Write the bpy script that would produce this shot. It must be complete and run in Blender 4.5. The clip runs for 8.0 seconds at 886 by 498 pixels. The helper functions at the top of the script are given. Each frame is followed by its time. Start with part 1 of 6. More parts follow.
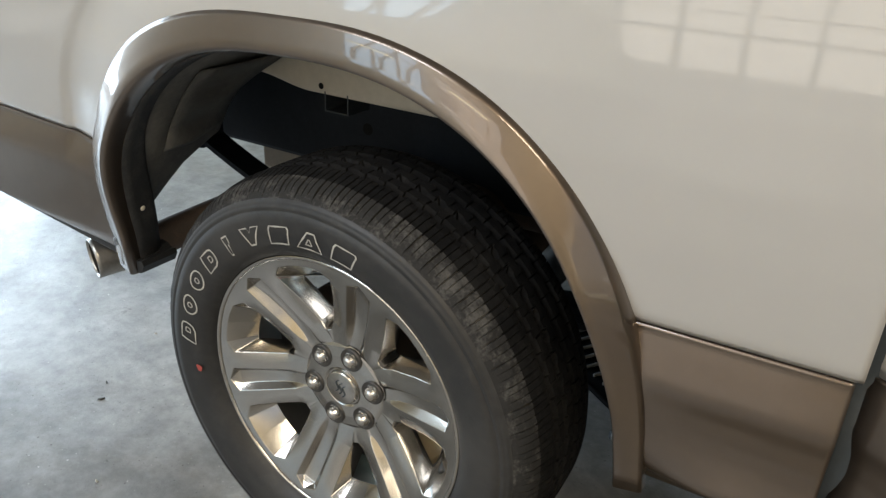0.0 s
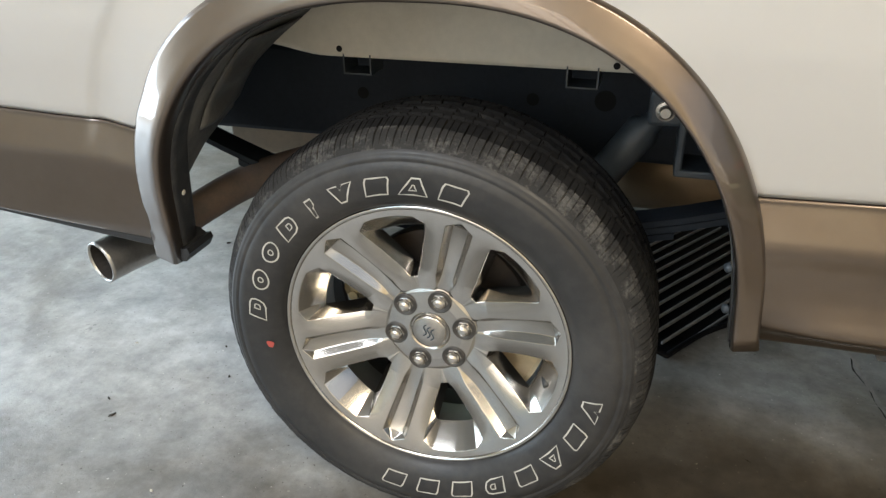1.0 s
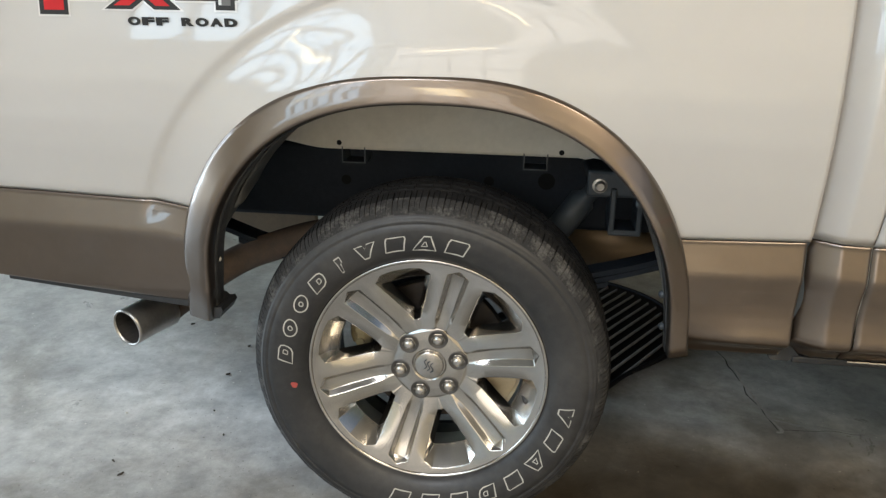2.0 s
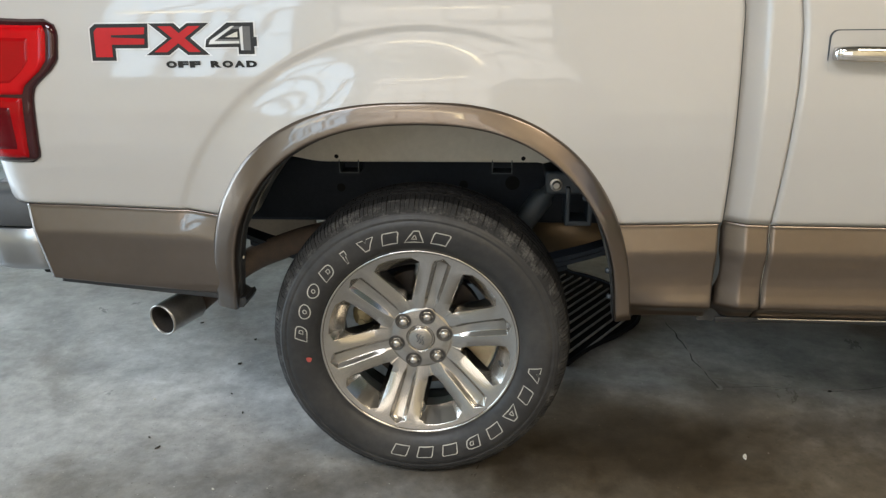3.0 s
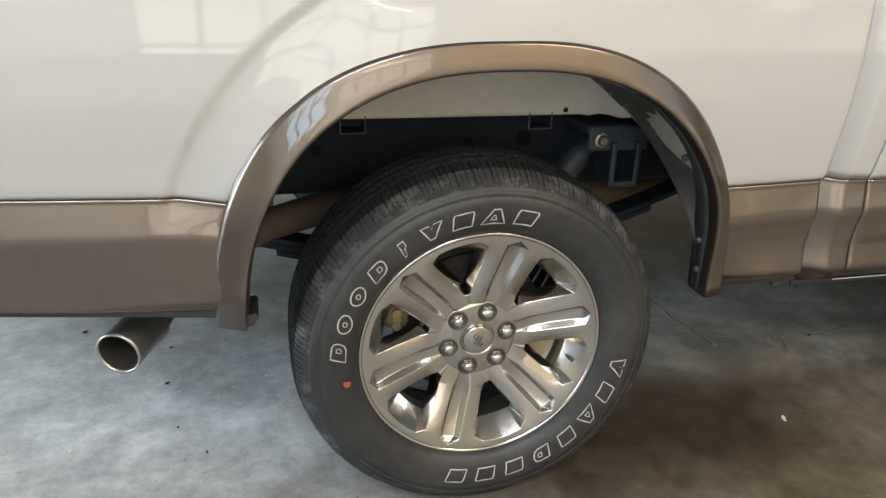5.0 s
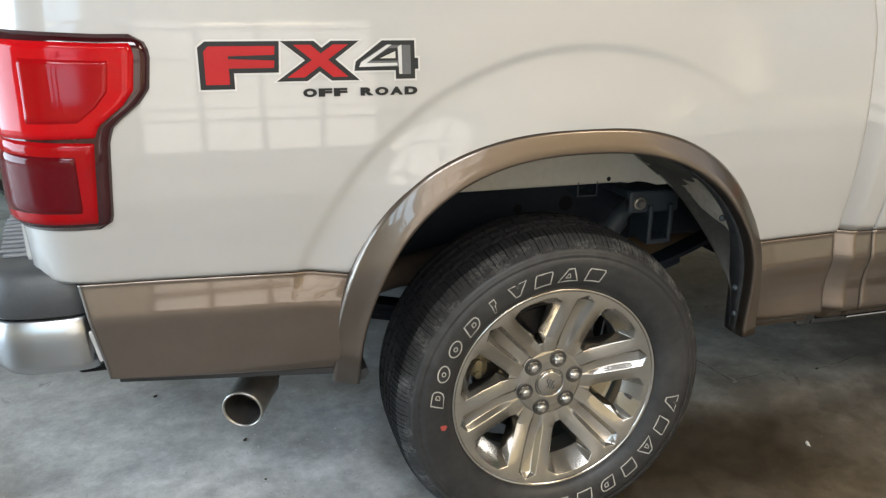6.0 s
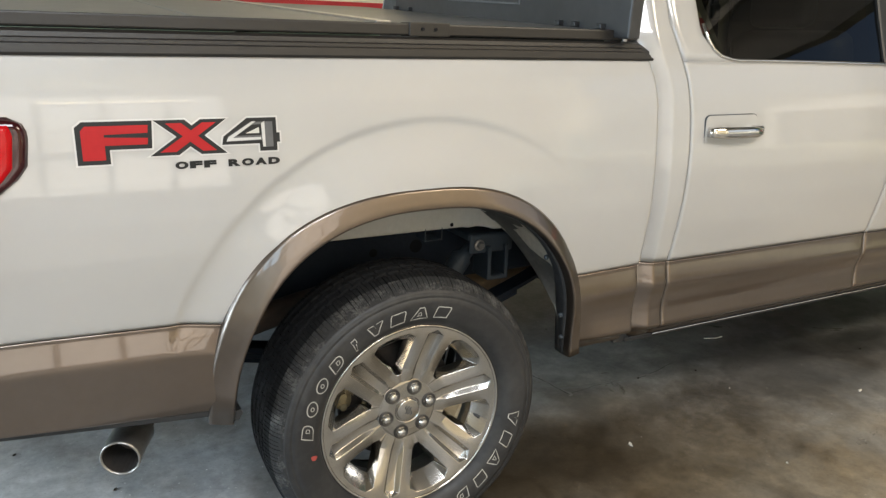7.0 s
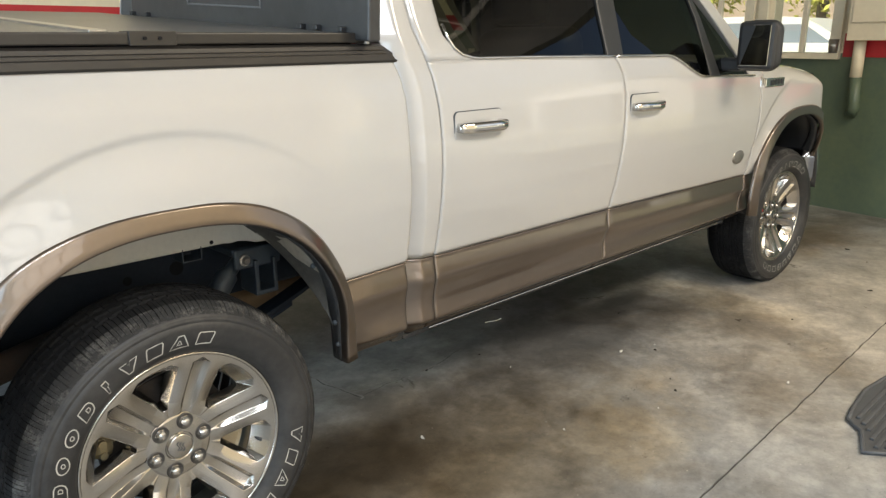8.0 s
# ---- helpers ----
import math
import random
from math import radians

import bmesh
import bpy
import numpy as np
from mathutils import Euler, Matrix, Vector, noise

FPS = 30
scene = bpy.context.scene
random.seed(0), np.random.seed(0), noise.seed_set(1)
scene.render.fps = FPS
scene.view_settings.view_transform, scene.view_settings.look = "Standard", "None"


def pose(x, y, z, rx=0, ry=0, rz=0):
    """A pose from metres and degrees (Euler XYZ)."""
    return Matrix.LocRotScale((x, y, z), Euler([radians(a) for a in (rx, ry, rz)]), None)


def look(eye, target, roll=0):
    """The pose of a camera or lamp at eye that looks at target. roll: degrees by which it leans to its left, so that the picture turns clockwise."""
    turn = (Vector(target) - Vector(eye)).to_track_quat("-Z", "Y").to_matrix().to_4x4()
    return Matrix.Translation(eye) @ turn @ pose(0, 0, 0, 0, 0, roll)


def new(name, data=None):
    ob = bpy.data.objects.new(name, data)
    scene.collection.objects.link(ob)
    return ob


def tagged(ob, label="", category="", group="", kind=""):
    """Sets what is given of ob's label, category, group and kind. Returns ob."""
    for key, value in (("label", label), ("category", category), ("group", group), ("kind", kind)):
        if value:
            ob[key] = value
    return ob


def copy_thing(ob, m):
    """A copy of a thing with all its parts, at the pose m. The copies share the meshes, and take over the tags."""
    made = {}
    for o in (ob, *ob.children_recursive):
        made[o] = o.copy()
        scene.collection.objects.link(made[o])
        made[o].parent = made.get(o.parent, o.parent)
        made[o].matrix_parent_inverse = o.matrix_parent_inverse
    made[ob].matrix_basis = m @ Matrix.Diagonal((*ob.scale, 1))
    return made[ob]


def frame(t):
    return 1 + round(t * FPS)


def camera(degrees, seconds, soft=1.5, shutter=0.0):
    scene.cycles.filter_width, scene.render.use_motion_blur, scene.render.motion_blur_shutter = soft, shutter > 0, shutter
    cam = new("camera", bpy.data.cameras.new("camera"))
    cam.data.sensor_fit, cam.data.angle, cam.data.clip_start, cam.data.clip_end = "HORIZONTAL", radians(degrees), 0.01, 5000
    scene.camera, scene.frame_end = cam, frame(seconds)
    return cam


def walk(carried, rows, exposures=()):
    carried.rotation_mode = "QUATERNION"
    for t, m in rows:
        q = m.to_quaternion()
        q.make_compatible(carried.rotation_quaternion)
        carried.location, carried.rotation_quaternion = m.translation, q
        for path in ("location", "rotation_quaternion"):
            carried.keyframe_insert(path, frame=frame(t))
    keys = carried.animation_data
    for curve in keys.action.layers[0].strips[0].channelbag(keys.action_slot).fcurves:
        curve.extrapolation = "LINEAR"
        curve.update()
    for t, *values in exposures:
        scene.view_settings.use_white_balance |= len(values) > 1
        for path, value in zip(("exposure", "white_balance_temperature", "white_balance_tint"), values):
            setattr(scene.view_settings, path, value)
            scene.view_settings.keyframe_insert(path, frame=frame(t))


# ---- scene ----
cam = camera(62.1, 8.0, soft=1.38)
PATH = [
    (0, (0.694, -0.791, 1.194), (-0.228, 0.758, 0.327), 2.6),
    (0.5, (0.53, -0.997, 1.189), (-0.165, 0.656, 0.304), 1.4),
    (1, (0.352, -1.052, 1.139), (-0.156, 0.664, 0.247), -0.4),
    (1.5, (0.217, -1.149, 1.149), (-0.176, 0.667, 0.408), 0.6),
    (2, (0.21, -1.438, 1.18), (-0.021, 0.443, 0.539), 0.9),
    (2.2, (0.206, -1.562, 1.201), (0.019, 0.323, 0.56), 0.6),
    (3.3, (0.226, -1.783, 1.261), (0.08, 0.112, 0.638), -1.4),
    (3.5, (0.205, -1.706, 1.234), (0.117, 0.191, 0.607), -0.8),
    (4, (0.05, -1.405, 1.181), (0.067, 0.456, 0.449), 1.9),
    (4.2, (-0.04, -1.329, 1.17), (0.003, 0.512, 0.391), 2.6),
    (5.3, (-0.524, -1.315, 1.21), (-0.004, 0.462, 0.453), 1.3),
    (5.5, (-0.574, -1.33, 1.216), (-0.067, 0.466, 0.499), 0.6),
    (6, (-0.717, -1.455, 1.292), (-0.187, 0.367, 0.661), 0.4),
    (6.5, (-0.813, -1.585, 1.375), (-0.173, 0.218, 0.792), 1.5),
    (7, (-0.789, -1.643, 1.403), (0.105, 0.057, 0.85), 1.4),
    (7.5, (-0.728, -1.663, 1.406), (0.445, -0.138, 0.858), 0.5),
    (8, (-0.691, -1.665, 1.416), (0.644, -0.281, 0.866), -0.3),
]
walk(cam, [(t, look(eye, target, roll)) for t, eye, target, roll in PATH], exposures=[(0.0, -0.02), (0.5, 0.24), (1.0, 0.53), (1.5, 0.45), (2.2, 0.21), (3.5, 0.07), (4.2, 0.28), (5.5, 0.40), (6.0, 0.20), (6.5, 0.18), (7.0, 0.20), (7.5, 0.32), (8.0, 0.42)])

# ---------------------------------------------------------------- light
world = bpy.data.worlds.new("sky")
scene.world = world
world.use_nodes = True
wn = world.node_tree.nodes
sky = wn.new("ShaderNodeTexSky")
sky.sky_type = "NISHITA"
sky.sun_disc = False
sky.dust_density = 6.0
sky.sun_elevation = radians(51)
sky.sun_rotation = radians(-56)
wn["Background"].inputs["Strength"].default_value = 0.12
world.node_tree.links.new(sky.outputs[0], wn["Background"].inputs["Color"])

sun = new("sun", bpy.data.lights.new("sun", "SUN"))
sun.data.energy, sun.data.angle, sun.data.color = 5.0, radians(0.5), (1.0, 0.94, 0.84)
# the sun stands behind the truck, so that the fronts across the yard are sunlit
sun.matrix_world = look((-6, 4, 9), (0, 0, 0))


def opening_light(name, eye, target, w, h, watts, color):
    ob = new(name, bpy.data.lights.new(name, "AREA"))
    ob.data.shape, ob.data.size, ob.data.size_y = "RECTANGLE", w, h
    ob.data.energy, ob.data.color = watts, color
    ob.matrix_world = look(eye, target)
    return ob


# daylight in the openings: the open bay behind the truck, the glazed door beside it, the open bay ahead
opening_light("bay_door_daylight", (-6.95, 0.85, 1.62), (-2.0, 0.35, -0.2), 5.1, 3.1, 550, (0.66, 0.84, 1.0))
opening_light("glazed_door_daylight", (-0.4, -5.9, 1.75), (-0.4, 0, 1.5), 2.2, 2.9, 54, (1.0, 0.90, 0.77))
opening_light("high_window_daylight", (-2.9, -5.9, 2.65), (-1.5, 0, 1.4), 2.0, 2.5, 84, (0.56, 0.79, 1.0))
opening_light("front_bay_daylight", (5.0, -3.9, 1.75), (1.6, -0.4, 0.3), 3.0, 2.8, 13, (1.0, 0.94, 0.84))
# two unseen roof openings, added to throw soft fill on the truck's side
opening_light("rear_roof_fill", (-1.6, -3.9, 4.42), (-1.6, -3.9, 0), 2.4, 1.6, 270, (0.89, 0.92, 0.96))
opening_light("front_roof_fill", (2.8, -3.7, 4.42), (2.8, -3.7, 0), 2.4, 1.6, 228, (1.0, 0.86, 0.65))


# ---------------------------------------------------------------- materials
def material(name, color, rough=0.5, metal=0.0, coat=0.0, vary=0.0, scale=8.0, bump=0.0, bump_scale=60.0, second=None, spec=0.5,
             rough_vary=0.0, detail=6.0, threshold=(0.35, 0.7), stretch=None):
    """A principled material: two scales of noise in colour, roughness and relief."""
    m = bpy.data.materials.new(name)
    m.use_nodes = True
    n, l = m.node_tree.nodes, m.node_tree.links
    p = n["Principled BSDF"]
    p.inputs["Base Color"].default_value = (*color, 1)
    p.inputs["Roughness"].default_value = rough
    p.inputs["Metallic"].default_value = metal
    p.inputs["Coat Weight"].default_value = coat
    p.inputs["Coat Roughness"].default_value = 0.04
    p.inputs["Specular IOR Level"].default_value = spec
    tc = n.new("ShaderNodeTexCoord")
    src = tc.outputs["Object"]
    if stretch:
        mp = n.new("ShaderNodeMapping")
        mp.inputs["Scale"].default_value = stretch
        l.new(src, mp.inputs["Vector"])
        src = mp.outputs["Vector"]

    def noise_node(s, d=detail, r=0.6):
        t = n.new("ShaderNodeTexNoise")
        t.inputs["Scale"].default_value, t.inputs["Detail"].default_value, t.inputs["Roughness"].default_value = s, d, r
        l.new(src, t.inputs["Vector"])
        return t
    if vary or second:
        big, small = noise_node(scale), noise_node(scale * 9)
        mix = n.new("ShaderNodeMix")
        mix.data_type = "FLOAT"
        mix.inputs[0].default_value = 0.35
        l.new(big.outputs["Fac"], mix.inputs[2])
        l.new(small.outputs["Fac"], mix.inputs[3])
        ramp = n.new("ShaderNodeValToRGB")
        c2 = second or tuple(c * (1 - vary) for c in color)
        ramp.color_ramp.elements[0].position, ramp.color_ramp.elements[1].position = threshold
        ramp.color_ramp.elements[0].color, ramp.color_ramp.elements[1].color = (*color, 1), (*c2, 1)
        l.new(mix.outputs[0], ramp.inputs["Fac"])
        l.new(ramp.outputs["Color"], p.inputs["Base Color"])
        if rough_vary:
            mr = n.new("ShaderNodeMapRange")
            mr.inputs["From Min"].default_value, mr.inputs["From Max"].default_value = 0.3, 0.7
            mr.inputs["To Min"].default_value, mr.inputs["To Max"].default_value = rough - rough_vary, rough + rough_vary
            l.new(mix.outputs[0], mr.inputs["Value"])
            l.new(mr.outputs["Result"], p.inputs["Roughness"])
    if bump:
        b = n.new("ShaderNodeBump")
        b.inputs["Strength"].default_value, b.inputs["Distance"].default_value = bump, 0.002
        l.new(noise_node(bump_scale).outputs["Fac"], b.inputs["Height"])
        l.new(b.outputs["Normal"], p.inputs["Normal"])
    return m


def glass_material(name, tint, rough=0.0):
    """Tinted vehicle or window glass: clear through the tint, with a gloss that grows at grazing angles."""
    m = bpy.data.materials.new(name)
    m.use_nodes = True
    n, l = m.node_tree.nodes, m.node_tree.links
    n.remove(n["Principled BSDF"])
    tr, gl, mix, fr = n.new("ShaderNodeBsdfTransparent"), n.new("ShaderNodeBsdfGlossy"), n.new("ShaderNodeMixShader"), n.new("ShaderNodeFresnel")
    tr.inputs["Color"].default_value = (*tint, 1)
    gl.inputs["Roughness"].default_value = rough
    fr.inputs["IOR"].default_value = 1.5
    l.new(fr.outputs[0], mix.inputs[0])
    l.new(tr.outputs[0], mix.inputs[1])
    l.new(gl.outputs[0], mix.inputs[2])
    l.new(mix.outputs[0], n["Material Output"].inputs["Surface"])
    return m


def glow_material(name, color, strength):
    m = bpy.data.materials.new(name)
    m.use_nodes = True
    p = m.node_tree.nodes["Principled BSDF"]
    p.inputs["Base Color"].default_value = (*color, 1)
    p.inputs["Emission Color"].default_value = (*color, 1)
    p.inputs["Emission Strength"].default_value = strength
    return m


def floor_material():
    """Old sealed concrete: cloudy greys, brown oil staining, pale dust, scuffed gloss, painted shade and light."""
    m = bpy.data.materials.new("concrete_floor")
    m.use_nodes = True
    n, l = m.node_tree.nodes, m.node_tree.links
    p = n["Principled BSDF"]
    geo = n.new("ShaderNodeNewGeometry")

    def tex(s, d=8.0, r=0.62, dist=0.0):
        t = n.new("ShaderNodeTexNoise")
        t.inputs["Scale"].default_value, t.inputs["Detail"].default_value, t.inputs["Roughness"].default_value, t.inputs["Distortion"].default_value = s, d, r, dist
        l.new(geo.outputs["Position"], t.inputs["Vector"])
        return t.outputs["Fac"]

    def ramp(fac, *stops):
        r = n.new("ShaderNodeValToRGB")
        while len(r.color_ramp.elements) < len(stops):
            r.color_ramp.elements.new(0.5)
        for e, (pos, c) in zip(r.color_ramp.elements, stops):
            e.position, e.color = pos, (*c, 1)
        l.new(fac, r.inputs["Fac"])
        return r.outputs["Color"]

    def mix(kind, fac, a, b):
        x = n.new("ShaderNodeMix")
        x.data_type, x.blend_type = "RGBA", kind
        if isinstance(fac, float):
            x.inputs[0].default_value = fac
        else:
            l.new(fac, x.inputs[0])
        l.new(a, x.inputs[6])
        l.new(b, x.inputs[7])
        return x.outputs[2]
    base = ramp(tex(2.1, 10, 0.68, 0.15), (0.3, (0.205, 0.205, 0.199)), (0.5, (0.270, 0.270, 0.263)), (0.72, (0.365, 0.365, 0.355)))
    oil = ramp(tex(0.8, 8, 0.66, 0.25), (0.42, (0.34, 0.28, 0.21)), (0.55, (1, 1, 1)))
    col = mix("MULTIPLY", 0.66, base, oil)
    fine = ramp(tex(22, 8, 0.75), (0.33, (0.76, 0.76, 0.76)), (0.62, (1.09, 1.085, 1.08)))
    col = mix("MULTIPLY", 1.0, col, fine)
    cloud = ramp(tex(3.3, 6, 0.55, 1.2), (0.36, (0.80, 0.805, 0.81)), (0.64, (1.14, 1.14, 1.14)))
    col = mix("MULTIPLY", 1.0, col, cloud)
    mottle = ramp(tex(7.5, 9, 0.78, 0.4), (0.34, (0.84, 0.84, 0.85)), (0.66, (1.11, 1.11, 1.10)))
    col = mix("MULTIPLY", 1.0, col, mottle)
    specks = ramp(tex(95, 3, 0.5), (0.70, (0, 0, 0)), (0.76, (1, 1, 1)))
    pale = n.new("ShaderNodeRGB")
    pale.outputs[0].default_value = (0.5, 0.48, 0.44, 1)
    col = mix("MIX", specks, col, pale.outputs[0])
    dark_specks = ramp(tex(120, 2, 0.5), (0.27, (0.4, 0.38, 0.35)), (0.31, (1, 1, 1)))
    col = mix("MULTIPLY", 1.0, col, dark_specks)
    sep = n.new("ShaderNodeSeparateXYZ")
    l.new(geo.outputs["Position"], sep.inputs[0])

    def calc(op, a, b=0.0):
        m2 = n.new("ShaderNodeMath")
        m2.operation = op
        for k, v in enumerate((a, b)):
            if isinstance(v, (int, float)):
                m2.inputs[k].default_value = v
            else:
                l.new(v, m2.inputs[k])
        return m2.outputs[0]

    def stain_or_shading(cx, cy, rx, ry, tint, wobble, soft=0.45):
        """A ragged-edged tint round a point: old spills, also painted shade and light."""
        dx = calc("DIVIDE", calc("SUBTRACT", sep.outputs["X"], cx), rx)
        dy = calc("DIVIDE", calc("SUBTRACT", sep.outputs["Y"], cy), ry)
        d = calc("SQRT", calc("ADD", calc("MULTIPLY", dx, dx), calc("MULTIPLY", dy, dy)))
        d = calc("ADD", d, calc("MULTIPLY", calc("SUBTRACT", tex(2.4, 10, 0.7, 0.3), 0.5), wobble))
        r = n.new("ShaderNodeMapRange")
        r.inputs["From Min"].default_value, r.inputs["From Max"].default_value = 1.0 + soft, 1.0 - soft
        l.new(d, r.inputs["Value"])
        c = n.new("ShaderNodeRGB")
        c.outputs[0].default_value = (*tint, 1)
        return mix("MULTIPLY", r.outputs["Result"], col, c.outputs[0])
    # oil staining beside the truck, with the truck's shade painted in
    col = stain_or_shading(0.90, -0.02, 0.95, 0.40, (0.72, 0.64, 0.53), 1.6)
    col = stain_or_shading(0.95, -0.28, 0.85, 0.30, (0.80, 0.74, 0.64), 1.8)
    # darker patch beside the rear wheel
    col = stain_or_shading(0.62, 0.17, 0.36, 0.26, (0.44, 0.41, 0.37), 1.3)
    col = stain_or_shading(2.35, 0.62, 0.75, 0.36, (0.75, 0.74, 0.73), 1.8)
    # floor under the truck lightened in colour, in place of fill light
    col = stain_or_shading(1.20, 0.68, 0.60, 0.26, (1.50, 1.53, 1.52), 1.4, 0.5)
    # wet patch under the sill, deepened by painted shade
    col = stain_or_shading(2.15, 0.32, 0.80, 0.30, (0.46, 0.45, 0.44), 1.5, 0.4)
    col = stain_or_shading(3.05, 0.46, 0.60, 0.10, (1.55, 1.52, 1.44), 1.0, 0.4)
    col = stain_or_shading(2.70, 0.44, 0.20, 0.07, (0.50, 0.50, 0.51), 1.0, 0.4)
    col = stain_or_shading(1.48, -0.45, 0.26, 0.16, (1.18, 1.13, 1.04), 1.8)
    # pale scuffs behind the wheel, with bluish bay daylight tinted in
    col = stain_or_shading(-0.65, 0.68, 0.50, 0.36, (1.55, 1.58, 1.62), 1.4, 0.6)
    col = stain_or_shading(-0.53, 0.72, 0.15, 0.13, (1.22, 1.23, 1.24), 1.8)
    col = stain_or_shading(1.05, 0.60, 0.35, 0.05, (1.35, 1.34, 1.30), 2.2)
    col = stain_or_shading(4.9, 0.25, 0.5, 0.3, (0.62, 0.52, 0.42), 2.0)
    # floor ahead lightened in colour, in place of stronger front light
    col = stain_or_shading(3.6, -0.55, 1.6, 0.65, (1.50, 1.36, 1.18), 1.2, 0.5)
    col = stain_or_shading(3.12, 0.02, 0.17, 0.42, (1.26, 1.22, 1.12), 0.8, 0.35)
    col = stain_or_shading(2.50, 0.58, 0.45, 0.06, (1.55, 1.55, 1.50), 0.9, 0.4)
    col = stain_or_shading(2.62, 0.40, 0.42, 0.10, (0.52, 0.52, 0.52), 0.9, 0.4)
    # contact shade round the tyre, painted into the floor
    col = stain_or_shading(0.12, -0.16, 0.36, 0.18, (0.62, 0.62, 0.62), 1.0)
    # pool of bay daylight painted on the floor behind the truck
    col = stain_or_shading(-1.3, 0.45, 0.8, 0.7, (1.20, 1.21, 1.23), 1.2, 0.5)
    p.inputs["Specular IOR Level"].default_value = 0.58
    l.new(col, p.inputs["Base Color"])
    rr = n.new("ShaderNodeMapRange")
    rr.inputs["From Min"].default_value, rr.inputs["From Max"].default_value = 0.3, 0.7
    rr.inputs["To Min"].default_value, rr.inputs["To Max"].default_value = 0.24, 0.50
    l.new(tex(2.6, 8, 0.7, 0.8), rr.inputs["Value"])
    l.new(rr.outputs["Result"], p.inputs["Roughness"])
    b = n.new("ShaderNodeBump")
    b.inputs["Strength"].default_value, b.inputs["Distance"].default_value = 0.35, 0.004
    l.new(tex(30, 9, 0.7), b.inputs["Height"])
    l.new(b.outputs["Normal"], p.inputs["Normal"])
    return m


M_WHITE = material("pearl_white_paint", (0.412, 0.402, 0.388), 0.28, coat=1.0, vary=0.03, scale=3, bump=0.012, bump_scale=180)
M_BRONZE = material("bronze_metallic_paint", (0.165, 0.129, 0.102), 0.34, metal=0.92, coat=1.0, vary=0.12, scale=5, bump=0.01, bump_scale=200)
M_LINER = material("wheelhouse_primer", (0.56, 0.53, 0.46), 0.5, vary=0.2, scale=7, bump=0.25, bump_scale=90)
M_UNDER = material("dusty_undercoat", (0.075, 0.074, 0.070), 0.7, second=(0.120, 0.116, 0.107), scale=9, bump=0.5, bump_scale=60, threshold=(0.45, 0.62))
M_FLANGE = material("speckled_black_liner", (0.020, 0.021, 0.023), 0.6, second=(0.055, 0.054, 0.052), scale=30, bump=0.3, bump_scale=160, threshold=(0.48, 0.70))
M_SHEET = material("dusty_grey_liner_sheet", (0.52, 0.49, 0.43), 0.30, second=(0.27, 0.255, 0.225), scale=7, bump=0.25, bump_scale=40, threshold=(0.42, 0.62))
M_PAD = material("grey_step_pad", (0.060, 0.064, 0.070), 0.45, vary=0.3, scale=12, bump=0.2, bump_scale=240)
M_FRAME = material("frame_black_wax", (0.020, 0.026, 0.035), 0.55, spec=0.15, vary=0.4, scale=9, bump=0.3, bump_scale=70)
M_SHIELD = material("brown_dusty_shield", (0.26, 0.21, 0.155), 0.6, second=(0.17, 0.14, 0.105), scale=8, bump=0.2)
M_BRACKET = material("grey_coated_bracket", (0.040, 0.050, 0.060), 0.5, vary=0.3, scale=20, bump=0.2)
M_MUFFLER = material("browned_muffler_steel", (0.16, 0.11, 0.06), 0.42, metal=0.6, second=(0.12, 0.085, 0.055), scale=6, bump=0.1)
M_RUST = material("rusty_iron", (0.10, 0.066, 0.046), 0.75, second=(0.05, 0.042, 0.036), scale=18, bump=0.4)
M_STEEL = material("exhaust_steel", (0.38, 0.365, 0.34), 0.34, metal=0.85, second=(0.25, 0.235, 0.215), scale=14, bump=0.08)
M_SOOT = material("soot", (0.02, 0.017, 0.015), 0.9, vary=0.4, scale=30)
M_RUBBER = material("dusty_tyre_rubber", (0.020, 0.020, 0.0205), 0.46, second=(0.042, 0.0405, 0.039), spec=0.38, scale=5, bump=0.15, bump_scale=140, threshold=(0.44, 0.66), rough_vary=0.13)
M_TREAD = material("worn_tread_rubber", (0.007, 0.007, 0.0074), 0.85, spec=0.12, second=(0.017, 0.0166, 0.0162), scale=9, bump=0.4, bump_scale=160, threshold=(0.46, 0.66))
M_SHOULDER = material("scuffed_tread_shoulder", (0.026, 0.0255, 0.025), 0.85, second=(0.088, 0.085, 0.080), scale=19, bump=0.6, bump_scale=120, threshold=(0.50, 0.63), spec=0.2)
M_LETTER = material("white_outline_rubber", (0.46, 0.45, 0.41), 0.7, vary=0.35, scale=40)
M_RIM = material("machined_aluminium", (0.46, 0.440, 0.410), 0.18, metal=1.0, vary=0.08, scale=4, rough_vary=0.04)
M_CALIPER = material("golden_zinc_caliper", (0.34, 0.27, 0.14), 0.45, metal=0.5, second=(0.20, 0.16, 0.10), scale=20, bump=0.2)
M_BARREL = material("dark_rim_barrel", (0.10, 0.095, 0.09), 0.45, metal=0.8, vary=0.35, scale=10)
M_BARREL_SILVER = material("silver_rim_barrel", (0.34, 0.33, 0.31), 0.34, metal=0.95, vary=0.2, scale=8)
M_DISC = material("dull_brake_iron", (0.030, 0.027, 0.025), 0.6, metal=0.4, second=(0.06, 0.045, 0.035), scale=14, bump=0.2)
M_CHROME = material("chrome", (0.66, 0.655, 0.64), 0.07, metal=1.0, vary=0.05, scale=10)
M_BACKING = material("tan_zinc_plate", (0.60, 0.49, 0.32), 0.5, metal=0.2, vary=0.2, scale=15)
M_LUG = material("dull_chrome", (0.58, 0.56, 0.53), 0.2, metal=1.0, vary=0.1, scale=30)
M_BUMPER = material("satin_chrome", (0.46, 0.47, 0.48), 0.30, metal=1.0, vary=0.04, scale=4)
